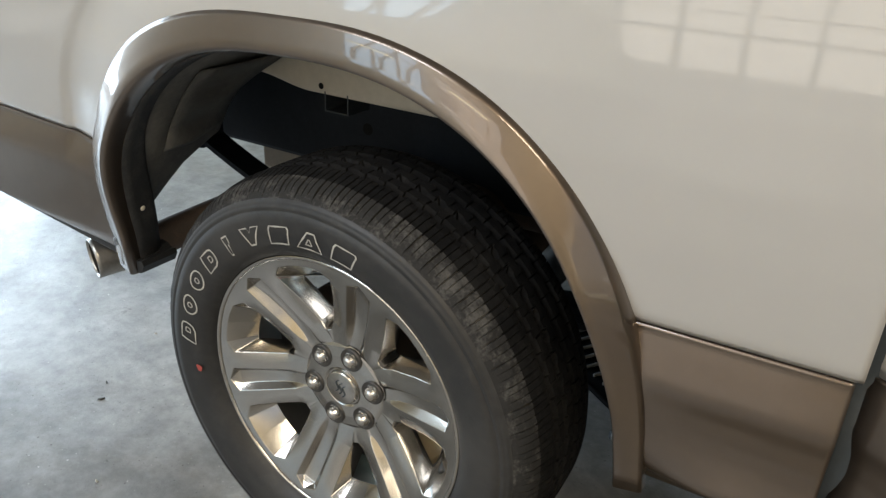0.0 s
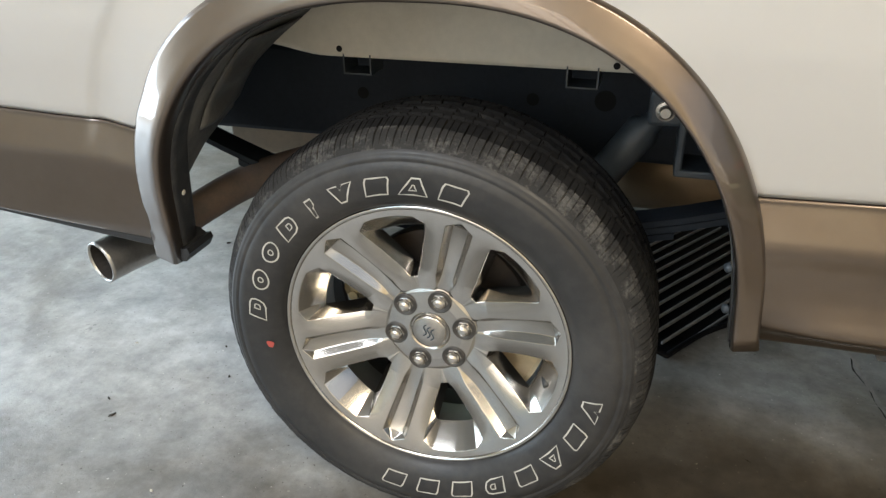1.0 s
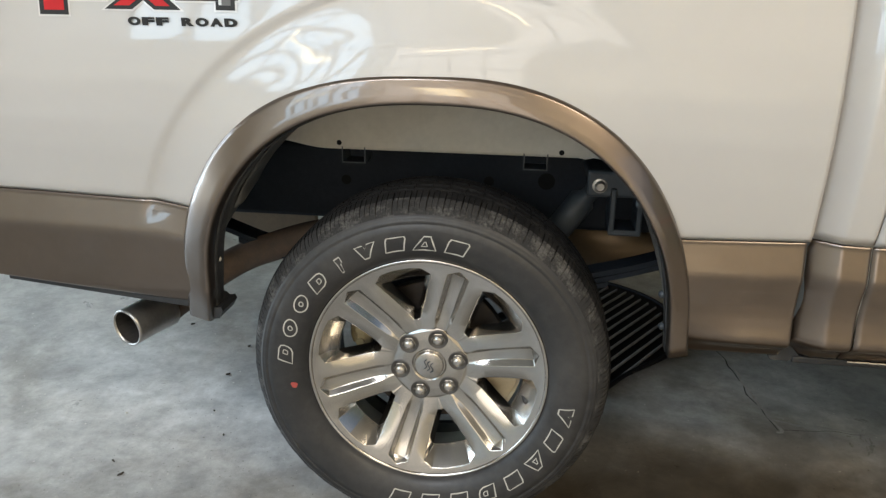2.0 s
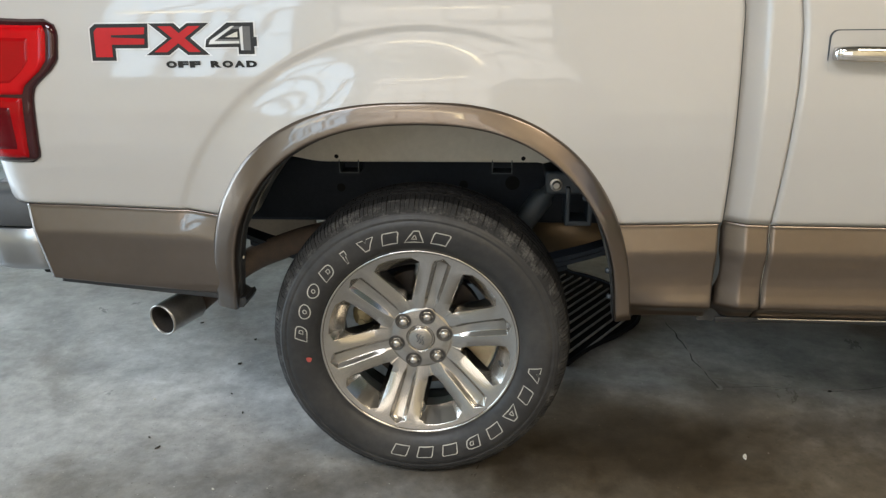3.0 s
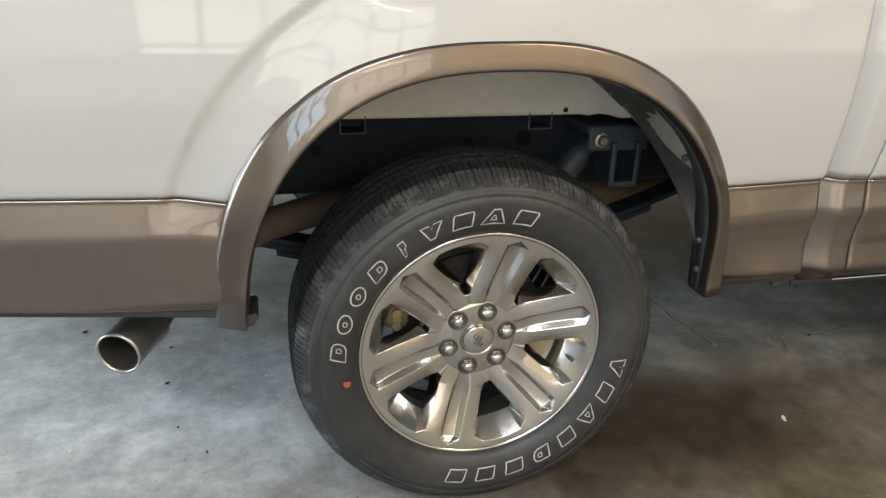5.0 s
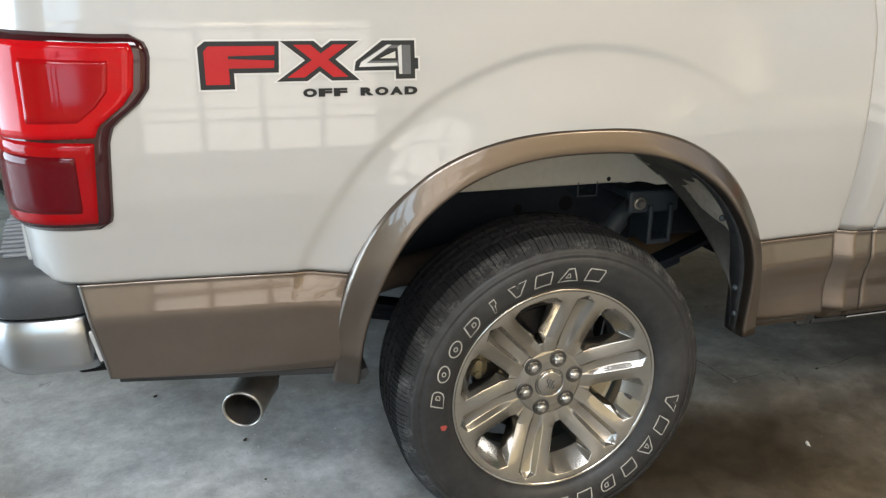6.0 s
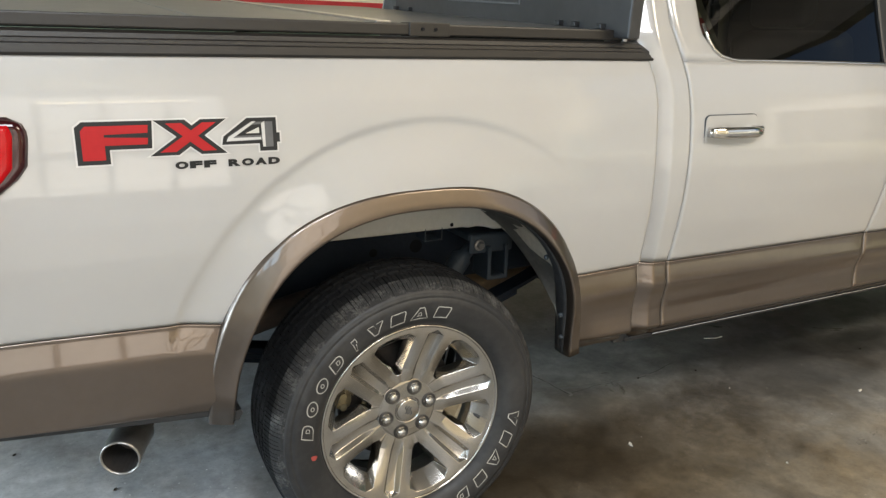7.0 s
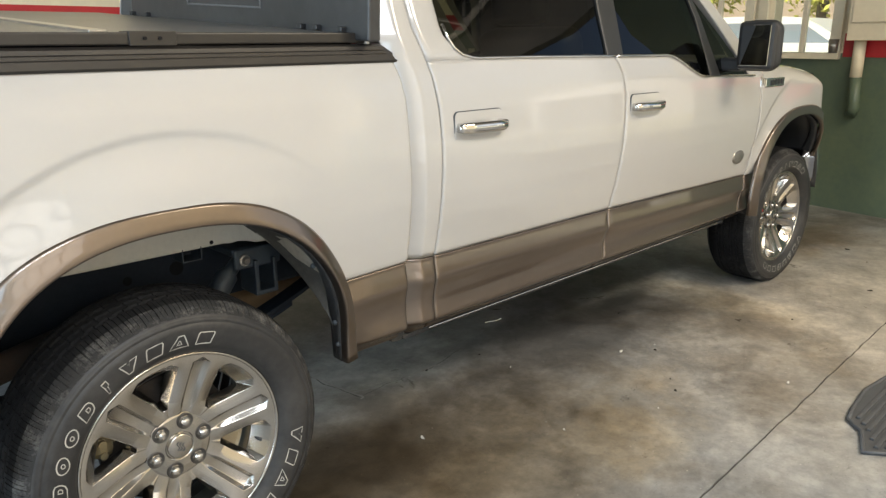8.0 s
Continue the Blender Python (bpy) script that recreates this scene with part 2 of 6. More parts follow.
M_PAD_RIB = material("worn_pad_rib", (0.24, 0.25, 0.265), 0.45, vary=0.2, scale=20)
M_BLACK = material("black_plastic", (0.020, 0.021, 0.023), 0.45, vary=0.3, scale=15, bump=0.15, bump_scale=260)
M_RAIL = material("ribbed_black_rail", (0.019, 0.0165, 0.0145), 0.4, vary=0.3, scale=12, bump=0.1, bump_scale=200)
M_DARK = material("dark_cavity", (0.012, 0.012, 0.013), 0.8, spec=0.15, vary=0.3, scale=10)
M_SEAT = material("dark_seat_leather", (0.035, 0.028, 0.022), 0.5, vary=0.3, scale=12, bump=0.2)
M_RED = material("red_lamp_lens", (0.30, 0.002, 0.004), 0.06, coat=0.0, vary=0.15, scale=20, spec=0.22)
M_RED2 = material("bright_red_lens", (0.44, 0.003, 0.006), 0.06, coat=0.0, vary=0.1, scale=30, spec=0.22)
M_MAROON = material("maroon_lens", (0.09, 0.002, 0.005), 0.06, spec=0.22, coat=0.0, vary=0.2, scale=20)
M_SMOKE = material("smoked_lamp_border", (0.035, 0.003, 0.005), 0.08, coat=0.0, vary=0.2, scale=20)
M_DOT = material("faded_red_paint", (0.36, 0.06, 0.045), 0.7, vary=0.4, scale=60)
M_DECAL_RED = material("decal_red", (0.42, 0.012, 0.014), 0.5, vary=0.18, scale=12, spec=0.25)
M_DECAL_BLACK = material("decal_black", (0.02, 0.02, 0.02), 0.5, vary=0.2, scale=20, spec=0.25)
M_DECAL_GREY = material("decal_grey", (0.13, 0.13, 0.13), 0.5, vary=0.25, scale=16, spec=0.25)
M_DECAL_SILVER = material("decal_silver_edge", (0.55, 0.54, 0.52), 0.35, vary=0.1, scale=16, coat=0.5)
M_PANE = glass_material("tinted_glass", (0.13, 0.14, 0.10))
M_CLEAR = glass_material("window_glass", (0.9, 0.93, 0.9))
M_MIRROR = material("mirror_glass", (0.75, 0.76, 0.75), 0.02, metal=1.0, vary=0.02, scale=4)
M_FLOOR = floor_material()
M_JOINT = material("joint_dirt", (0.030, 0.026, 0.022), 0.9, vary=0.5, scale=30, bump=0.5)
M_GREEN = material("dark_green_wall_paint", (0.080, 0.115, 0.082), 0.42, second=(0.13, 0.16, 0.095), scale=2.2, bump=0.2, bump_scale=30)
M_REDWALL = material("red_stripe_paint", (0.50, 0.022, 0.028), 0.45, vary=0.25, scale=6, bump=0.1)
M_CREAM = material("cream_wall_paint", (0.76, 0.67, 0.49), 0.55, second=(0.66, 0.57, 0.42), scale=2.5, bump=0.15, bump_scale=35)
M_TRIMWOOD = material("cream_window_wood", (0.80, 0.72, 0.55), 0.45, vary=0.15, scale=9, bump=0.1)
M_CEILING = material("ceiling_boards", (0.24, 0.215, 0.18), 0.85, vary=0.3, scale=3, bump=0.3)
M_TRUSS = material("steel_truss_paint", (0.20, 0.19, 0.18), 0.5, vary=0.3, scale=6)
M_TUBE = glow_material("lamp_tube", (1.0, 0.86, 0.58), 12.0)
M_MAT = material("grey_rubber_mat", (0.055, 0.057, 0.060), 0.6, second=(0.075, 0.076, 0.078), scale=12, bump=0.25, bump_scale=200)
M_MAT_BLACK = material("black_rubber_mat", (0.006, 0.006, 0.007), 0.7, spec=0.06, second=(0.009, 0.009, 0.010), scale=12, bump=0.2, bump_scale=200)
M_MAT_RIB = material("pale_mat_rib", (0.20, 0.195, 0.19), 0.7, second=(0.10, 0.098, 0.096), scale=40)
M_CHIP = material("pale_paint_chip", (0.62, 0.60, 0.54), 0.7, vary=0.3, scale=60)
M_LEAF = material("dark_leaf_scrap", (0.035, 0.028, 0.02), 0.8, vary=0.4, scale=60)
M_FOLD = material("dull_cover_underside", (0.022, 0.0225, 0.023), 0.48, second=(0.045, 0.045, 0.046), scale=3, bump=0.1, bump_scale=90)
M_COVER = material("tonneau_vinyl", (0.095, 0.093, 0.090), 0.42, second=(0.13, 0.127, 0.122), scale=4, bump=0.15, bump_scale=220)
M_GRASS = material("yard_grass", (0.36, 0.36, 0.20), 0.9, second=(0.46, 0.43, 0.28), scale=3, bump=0.4)
M_FOLIAGE = material("sunlit_leaves", (0.40, 0.42, 0.06), 0.7, second=(0.60, 0.56, 0.10), scale=3)
M_BARK = material("bark", (0.12, 0.09, 0.06), 0.9, vary=0.4, scale=12, bump=0.5)
M_CAR_WHITE = material("bright_white_paint", (0.78, 0.77, 0.75), 0.4, coat=0.4, vary=0.04, scale=3)
M_ROAD = material("pale_asphalt", (0.30, 0.30, 0.31), 0.8, vary=0.2, scale=5)
M_HOUSE = material("brown_house_wall", (0.36, 0.27, 0.21), 0.8, second=(0.45, 0.36, 0.30), scale=1.5, bump=0.2)
M_CAR_GLASS = material("dark_car_glass", (0.26, 0.30, 0.35), 0.06, spec=0.8, vary=0.1, scale=2)
M_HOSE = material("black_hose_rubber", (0.015, 0.015, 0.015), 0.5, vary=0.3, scale=20)


# ---------------------------------------------------------------- mesh helpers
def part(name, bm, mat, parent=None, label="", smooth=False, thick=0.0, mirror=False):
    """Links a bmesh as one mesh object, under a thing or a part."""
    if mirror:
        for v in bm.verts:
            v.co.y = 2.0 - v.co.y
        bmesh.ops.reverse_faces(bm, faces=bm.faces)
    for f in bm.faces:
        f.smooth = smooth
    me = bpy.data.meshes.new(name)
    bm.to_mesh(me)
    bm.free()
    me.materials.append(mat)
    ob = new(name, me)
    if parent is not None:
        ob.parent = parent
    if label:
        tagged(ob, label)
    if thick:
        s = ob.modifiers.new("thickness", "SOLIDIFY")
        s.thickness, s.offset = thick, -1.0
    return ob


def thing(name, label, category, group="", kind="", at=None):
    ob = new(name)
    ob.empty_display_size = 0.1
    if at is not None:
        ob.matrix_basis = at
    return tagged(ob, label, category, group, kind)


def box(bm, x0, x1, y0, y1, z0, z1, bevel=0.0, seg=2):
    r = bmesh.ops.create_cube(bm, size=1.0)
    vs = r["verts"]
    for v in vs:
        v.co = Vector((x0 + (v.co.x + 0.5) * (x1 - x0), y0 + (v.co.y + 0.5) * (y1 - y0), z0 + (v.co.z + 0.5) * (z1 - z0)))
    if bevel:
        es = list({e for v in vs for e in v.link_edges})
        bmesh.ops.bevel(bm, geom=es, offset=bevel, segments=seg, affect="EDGES", profile=0.5)
    return vs


def block(*args, bevel=0.004, turn=None):
    bm = bmesh.new()
    box(bm, *args, bevel=bevel)
    if turn is not None:
        bm.transform(turn)
    return bm


def sheet(fn, nu, nv, keep=None, bm=None, closed_u=False):
    """A grid of quads over fn(u, v), u and v from 0 to 1; keep(u, v) leaves faces out."""
    bm = bm or bmesh.new()
    cols = nu if closed_u else nu + 1
    vs = [[bm.verts.new(fn(i / nu, j / nv)) for j in range(nv + 1)] for i in range(cols)]
    for i in range(nu):
        for j in range(nv):
            if keep and not keep((i + 0.5) / nu, (j + 0.5) / nv):
                continue
            k = (i + 1) % cols
            bm.faces.new((vs[i][j], vs[k][j], vs[k][j + 1], vs[i][j + 1]))
    if keep:
        bmesh.ops.delete(bm, geom=[v for v in bm.verts if not v.link_faces], context="VERTS")
    return bm


def lathe(profile, n=64, bm=None, a0=0.0, a1=2 * math.pi):
    """Turns (radius, y) pairs round the y axis."""
    bm = bm or bmesh.new()
    whole = abs(a1 - a0 - 2 * math.pi) < 1e-6
    cols = n if whole else n + 1
    vs = []
    for i in range(cols):
        a = a0 + (a1 - a0) * i / n
        vs.append([bm.verts.new((r * math.cos(a), y, r * math.sin(a))) for r, y in profile])
    for i in range(n):
        k = (i + 1) % cols
        for j in range(len(profile) - 1):
            bm.faces.new((vs[i][j], vs[i][j + 1], vs[k][j + 1], vs[k][j]))
    bmesh.ops.remove_doubles(bm, verts=bm.verts, dist=1e-5)
    return bm


def tube(points, r, n=14, bm=None, caps=True):
    """A round bar along points; r is one radius or one for each point."""
    bm = bm or bmesh.new()
    pts = [Vector(p) for p in points]
    rings = []
    side = None
    for i, p in enumerate(pts):
        d = (pts[min(i + 1, len(pts) - 1)] - pts[max(i - 1, 0)]).normalized()
        if side is None:
            side = d.orthogonal().normalized()
        side = (side - d * side.dot(d)).normalized()
        up = d.cross(side)
        rad = r[i] if isinstance(r, (list, tuple)) else r
        rings.append([bm.verts.new(p + rad * (math.cos(2 * math.pi * k / n) * side + math.sin(2 * math.pi * k / n) * up)) for k in range(n)])
    for a, b in zip(rings, rings[1:]):
        for k in range(n):
            bm.faces.new((a[k], a[(k + 1) % n], b[(k + 1) % n], b[k]))
    if caps:
        bm.faces.new(rings[0][::-1])
        bm.faces.new(rings[-1])
    return bm


def bend(points, steps=8):
    """A smooth line through a few points."""
    p = [Vector(q) for q in points]
    p = [2 * p[0] - p[1]] + p + [2 * p[-1] - p[-2]]
    out = []
    for i in range(1, len(p) - 2):
        for s in range(steps):
            t = s / steps
            out.append(0.5 * (2 * p[i] + (p[i + 1] - p[i - 1]) * t + (2 * p[i - 1] - 5 * p[i] + 4 * p[i + 1] - p[i + 2]) * t * t
                              + (3 * p[i] - p[i - 1] - 3 * p[i + 1] + p[i + 2]) * t ** 3))
    return out + [p[-2]]


def prism(outline, y0, y1, bm=None):
    """An outline of (x, z) pairs drawn out from y0 to y1."""
    bm = bm or bmesh.new()
    a = [bm.verts.new((x, y0, z)) for x, z in outline]
    b = [bm.verts.new((x, y1, z)) for x, z in outline]
    bm.faces.new(a)
    bm.faces.new(b[::-1])
    for i in range(len(a)):
        k = (i + 1) % len(a)
        bm.faces.new((a[i], b[i], b[k], a[k]))
    bmesh.ops.recalc_face_normals(bm, faces=bm.faces)
    return bm


def lerp_table(table, t):
    for (a, fa), (b, fb) in zip(table, table[1:]):
        if t <= b:
            k = max(0.0, (t - a) / (b - a))
            return fa + (fb - fa) * k
    return table[-1][1]


def smooth(a, b, t):
    t = min(1.0, max(0.0, (t - a) / (b - a)))
    return t * t * (3 - 2 * t)


# ---------------------------------------------------------------- the truck's side surface
WHEELBASE = 3.683
HUB_Y, HUB_Z = 0.045, 0.395
TRIM_Z = 0.745
CROSS = [(0.46, 0.050), (0.50, 0.030), (0.535, 0.009), (0.56, -0.003), (0.61, -0.0110), (0.664, -0.0172), (0.676, -0.0175), (0.742, -0.0060), (0.750, -0.0120), (0.757, -0.0150), (0.80, -0.0230), (0.86, -0.0330), (0.94, -0.0425), (1.02, -0.0455), (1.10, -0.0430),
         (1.20, -0.0345), (1.26, -0.027), (1.31, -0.017), (1.36, -0.004), (1.90, 0.19)]
TRIM = [(-1.3, 0.786), (-1.0, 0.781), (-0.87, 0.778), (-0.58, 0.768), (-0.48, 0.753), (0.50, 0.741), (0.75, 0.748), (0.87, 0.744), (1.85, 0.738), (3.25, 0.716), (4.6, 0.712)]
# along the cab the bronze panel is scooped under its crease and swells out again above its foot
ROCKER = [(0.46, 0.060), (0.50, 0.030), (0.516, 0.004), (0.524, -0.0095), (0.535, -0.0125), (0.56, -0.0080), (0.585, -0.0052), (0.61, -0.0054), (0.64, -0.0102), (0.664, -0.0172), (0.676, -0.0175), (0.70, -0.0133)]


def cross_y(z, table=CROSS):
    a, b, c = (lerp_table(table, z + d) for d in (-0.006, 0.0, 0.006))
    return (a + 2 * b + c) / 4


def bulge(x, z):
    """How far the panel swells round a wheel inside its arched crease."""
    out = 0.0
    for cx in (0.02, WHEELBASE + 0.02):
        d = math.hypot(x - cx, z - 0.552)
        fade = (1 - smooth(-0.05, 0.48, x - cx)) * smooth(0.70, 0.80, z)
        out += (0.019 * (1 - smooth(0.485, 0.652, d)) - 0.0058 * (1 - smooth(0.650, 0.666, d))) * fade
    return out


def side_y(x, z):
    """The outer skin; the step over the bronze trim follows the trim's own line."""
    follow = smooth(0.56, 0.66, z) * (1 - smooth(0.82, 0.96, z))
    level = z - (lerp_table(TRIM, x) - TRIM_Z) * follow
    y = cross_y(level)
    if level < 0.69:
        y += (cross_y(level, ROCKER) - y) * smooth(0.45, 0.66, x)
    return y - bulge(x, z)


CORNER_X, CORNER_R = -0.985, 0.13


def wrap(s, z, out=0.0):
    """A point of the side at length s, going round the rear corner; out lies proud of it."""
    if s >= CORNER_X:
        return Vector((s, side_y(s, z) - out, z))
    a = min((CORNER_X - s) / CORNER_R, math.pi / 2)
    over = max(0.0, CORNER_X - s - CORNER_R * math.pi / 2)
    r = CORNER_R + out
    return Vector((CORNER_X - r * math.sin(a), side_y(CORNER_X, z) + CORNER_R - r * math.cos(a) + over, z))


def arch(a, n_rear, n_front, b, steps, cx=0.02, z0=0.45, drop=0.0):
    """Points (x, z) of a wheel opening from its rear foot over the top to its front foot; a is (rear, front) half-length."""
    pts = []
    for i in range(steps + 1):
        t = math.pi * i / steps
        c, s = math.cos(t), math.sin(t)
        rear = c > 0
        n = n_rear if rear else n_front
        half = a[0] if rear else a[1]
        pts.append((cx - math.copysign(half * abs(c) ** (2 / n), c), z0 + b * abs(s) ** (2 / n)))
    return pts


def in_arch(x, z, cx, half=0.520, b=0.576):
    dx = abs(x - cx - 0.02) / half
    dz = max(0.0, z - 0.45) / b
    return dx ** 2.35 + dz ** 2.35 < 1


GAP = [(0.48, 0.750), (0.745, 0.750), (0.90, 0.748), (1.06, 0.746), (1.245, 0.744), (1.31, 0.733), (1.36, 0.715), (1.42, 0.70)]
DOOR_REAR = [(0.48, 0.862), (0.745, 0.864), (1.074, 0.875), (1.20, 0.872), (1.30, 0.859), (1.46, 0.816), (1.90, 0.80)]
DOOR_MID = [(0.48, 1.825), (0.745, 1.850), (1.05, 1.885), (1.19, 1.898), (1.28, 1.885), (1.346, 1.842), (1.90, 1.95)]
DOOR_FRONT = [(0.48, 3.05), (0.745, 3.12), (1.00, 3.145), (1.24, 3.15), (1.90, 3.0)]


def edge(table, shift=0.0):
    return lambda z: lerp_table(table, z) + shift


def trim_top(x):
    """The line between white and bronze along the side."""
    return lerp_table(TRIM, x)


def trim_foot(x):
    """The lower edge of the bronze panels; it rises behind the rear wheel."""
    return 0.481 if x > 0 else 0.532 + 0.095 * max(0.0, -0.534 - x)


def sill(x):
    """The lower edge of the side windows."""
    return 1.352 - 0.012 * smooth(1.1, 2.2, x) - 0.100 * smooth(2.22, 2.56, x) - 0.012 * smooth(2.6, 3.1, x)


# ---------------------------------------------------------------- wheels
def tyre_mesh():
    """A road-biased all-terrain tyre: plain sidewall, a fine circular ridge, scuffed shoulder blocks with thin cuts, a ribbed tread."""
    prof = [(0.258, -0.024), (0.266, -0.034), (0.2705, -0.045), (0.276, -0.0515), (0.284, -0.059), (0.298, -0.066), (0.318, -0.070), (0.338, -0.071), (0.352, -0.0695), (0.3535, -0.0675), (0.3555, -0.0690), (0.362, -0.0675), (0.3635, -0.0660), (0.3655, -0.0662), (0.369, -0.0640),
            (0.372, -0.0610), (0.379, -0.0555), (0.3865, -0.0475), (0.393, -0.0370), (0.3985, -0.0230), (0.402, -0.0070)]
    tread = [(0.4045 + 0.0015 * math.sin(math.pi * k / 25), 0.002 + 0.146 * k / 25) for k in range(26)]
    back = [(0.402, 0.155), (0.396, 0.172), (0.385, 0.192), (0.362, 0.214), (0.33, 0.222), (0.29, 0.215), (0.262, 0.19), (0.258, 0.17)]
    prof = prof + tread + back
    cuts = (0.0, 0.025, 0.075, 0.10, 0.40, 0.415, 0.45, 0.465, 0.72, 0.735, 0.765, 0.78)
    pitches = 68
    n = pitches * len(cuts)
    bm = bmesh.new()
    vs = []
    for i in range(n):
        k = i % len(cuts)
        a = 2 * math.pi * (i // len(cuts) + cuts[k]) / pitches
        slot, sipe, fine = k in (1, 2), k in (5, 6), k in (9, 10)
        col = []
        for r, y in prof:
            if r > 0.374:
                if y < 0.012 or y > 0.138:
                    r -= 0.0042 * slot * min(1.0, max(0.0, r - 0.376) / 0.008)
                    r -= 0.0022 * (sipe or fine) * (r > 0.384)
                    if r < 0.401 and y < 0:
                        r += 0.0016 * noise.noise((a * 30, y * 70, 0.5))
                groove = min(abs(y - g + 0.0025 * math.sin(a * pitches)) for g in (0.022, 0.056, 0.093, 0.128))
                if groove < 0.0042:
                    r -= 0.0075
                elif 0.012 <= y <= 0.138 and (slot if int(y * 30) % 2 else sipe):
                    r -= 0.0045
            z = max(r * math.sin(a), -HUB_Z + 0.001)
            col.append(bm.verts.new((r * math.cos(a), y, z)))
        vs.append(col)
    for i in range(n):
        k = (i + 1) % n
        for j in range(len(prof) - 1):
            bm.faces.new((vs[i][j], vs[i][j + 1], vs[k][j + 1], vs[k][j]))
    me = bpy.data.meshes.new("tyre")
    bm.faces.ensure_lookup_table()
    bm.faces.index_update()
    for f in bm.faces:
        j = f.index % (len(prof) - 1)
        f.smooth = j < 15 or j > 48
        f.material_index = 2 if 15 <= j <= 18 else 1 if 15 <= j <= 48 else 0
    bm.to_mesh(me)
    bm.free()
    me.materials.append(M_RUBBER)
    me.materials.append(M_TREAD)
    me.materials.append(M_SHOULDER)
    return me


def face_y(r):
    """Depth of the dished wheel face at a radius."""
    return lerp_table([(0.080, 0.008), (0.110, 0.000), (0.245, -0.0375), (0.262, -0.0400)], r)


def spoke_mesh():
    """One sixth of the machined wheel face, its spoke along +x: flat facets, a sunk channel with a pointed end, drafted window walls with cut corners."""
    bm = bmesh.new()
    stations = [(0.070, 0.0100, 0.000, 0.0125, 0.0404), (0.1032, 0.0105, 0.0030, 0.0165, 0.0515), (0.120, 0.0105, 0.0085, 0.0200, 0.0522), (0.145, 0.0112, 0.0132, 0.0212, 0.0532), (0.175, 0.0120, 0.0150, 0.0225, 0.0548),
                (0.210, 0.0130, 0.0150, 0.0238, 0.0570), (0.238, 0.0136, 0.0120, 0.0246, 0.0590)]
    tan30, rim_r = math.tan(radians(30)), 0.2608

    def vert(u, v, sunk=0.0):
        return bm.verts.new((u, face_y(math.hypot(u, v)) + sunk, v))

    def polar(r, deg, sunk=0.0):
        return vert(r * math.cos(radians(deg)), r * math.sin(radians(deg)), sunk)
    for side in (1, -1):
        rows = []
        for i, (u, c1, deep, c2, h) in enumerate(stations):
            last = i == len(stations) - 1
            crown = smooth(0.095, 0.120, u) * (1 - 0.80 * smooth(0.18, 0.236, u))
            rows.append([vert(u, 0, deep), vert(u, side * c1, deep), vert(u, side * c2), vert(u - 0.004 * last, side * (c2 + h) / 2, 0.0030 * crown), vert(u - 0.0125 * last, side * h, 0.0075 * crown)])
        for a, b in zip(rows, rows[1:]):
            for j in range(4):
                bm.faces.new((a[j], b[j], b[j + 1], a[j + 1]))
        notch = vert(0.0997, side * 0.0576)
        bm.faces.new((rows[0][4], rows[1][4], notch))
        end = rows[-1]
        tip = vert(0.2535, 0)
        degs = (0, 4, 9, 14, 19.5, 25, 30)
        outer = [polar(rim_r, side * d) for d in degs]
        corner = polar(0.2470, side * 19.5)
        mid, far = polar(0.2482, side * 25), polar(0.2482, side * 30)
        for f in ((end[0], end[1], tip), (end[1], end[2], tip), (tip, outer[0], outer[1], end[2]), (end[2], outer[1], outer[2], end[3]), (end[3], outer[2], outer[3], end[4]), (end[4], outer[3], outer[4], corner),
                  (corner, outer[4], outer[5], mid), (mid, outer[5], outer[6], far)):
            bm.faces.new(f)
        top = [notch] + [r[4] for r in rows[1:]] + [corner, mid, far]
        low = [vert(0.1065, side * 0.0615, 0.045), vert(0.1125, side * 0.0570, 0.047)] + [vert(u - 0.018 * smooth(0.14, 0.21, u), side * (h + 0.0115), 0.042) for u, _, _, _, h in stations[2:-1]] + [vert(0.2015, side * 0.0695, 0.041)]
        low += [polar(0.2125, side * 21.2, 0.040), polar(0.2125, side * 25.5, 0.040), polar(0.2125, side * 30, 0.040)]
        for a, b, c, d in zip(top, top[1:], low[1:], low):
            bm.faces.new((a, b, c, d))
    bmesh.ops.remove_doubles(bm, verts=bm.verts, dist=1e-5)
    bmesh.ops.recalc_face_normals(bm, faces=bm.faces)
    sharp = [e for e in bm.edges if len(e.link_faces) == 2 and e.calc_face_angle(0) > radians(14)]
    bmesh.ops.bevel(bm, geom=sharp, offset=0.0021, segments=3, affect="EDGES", profile=0.5, clamp_overlap=True)
    return bm


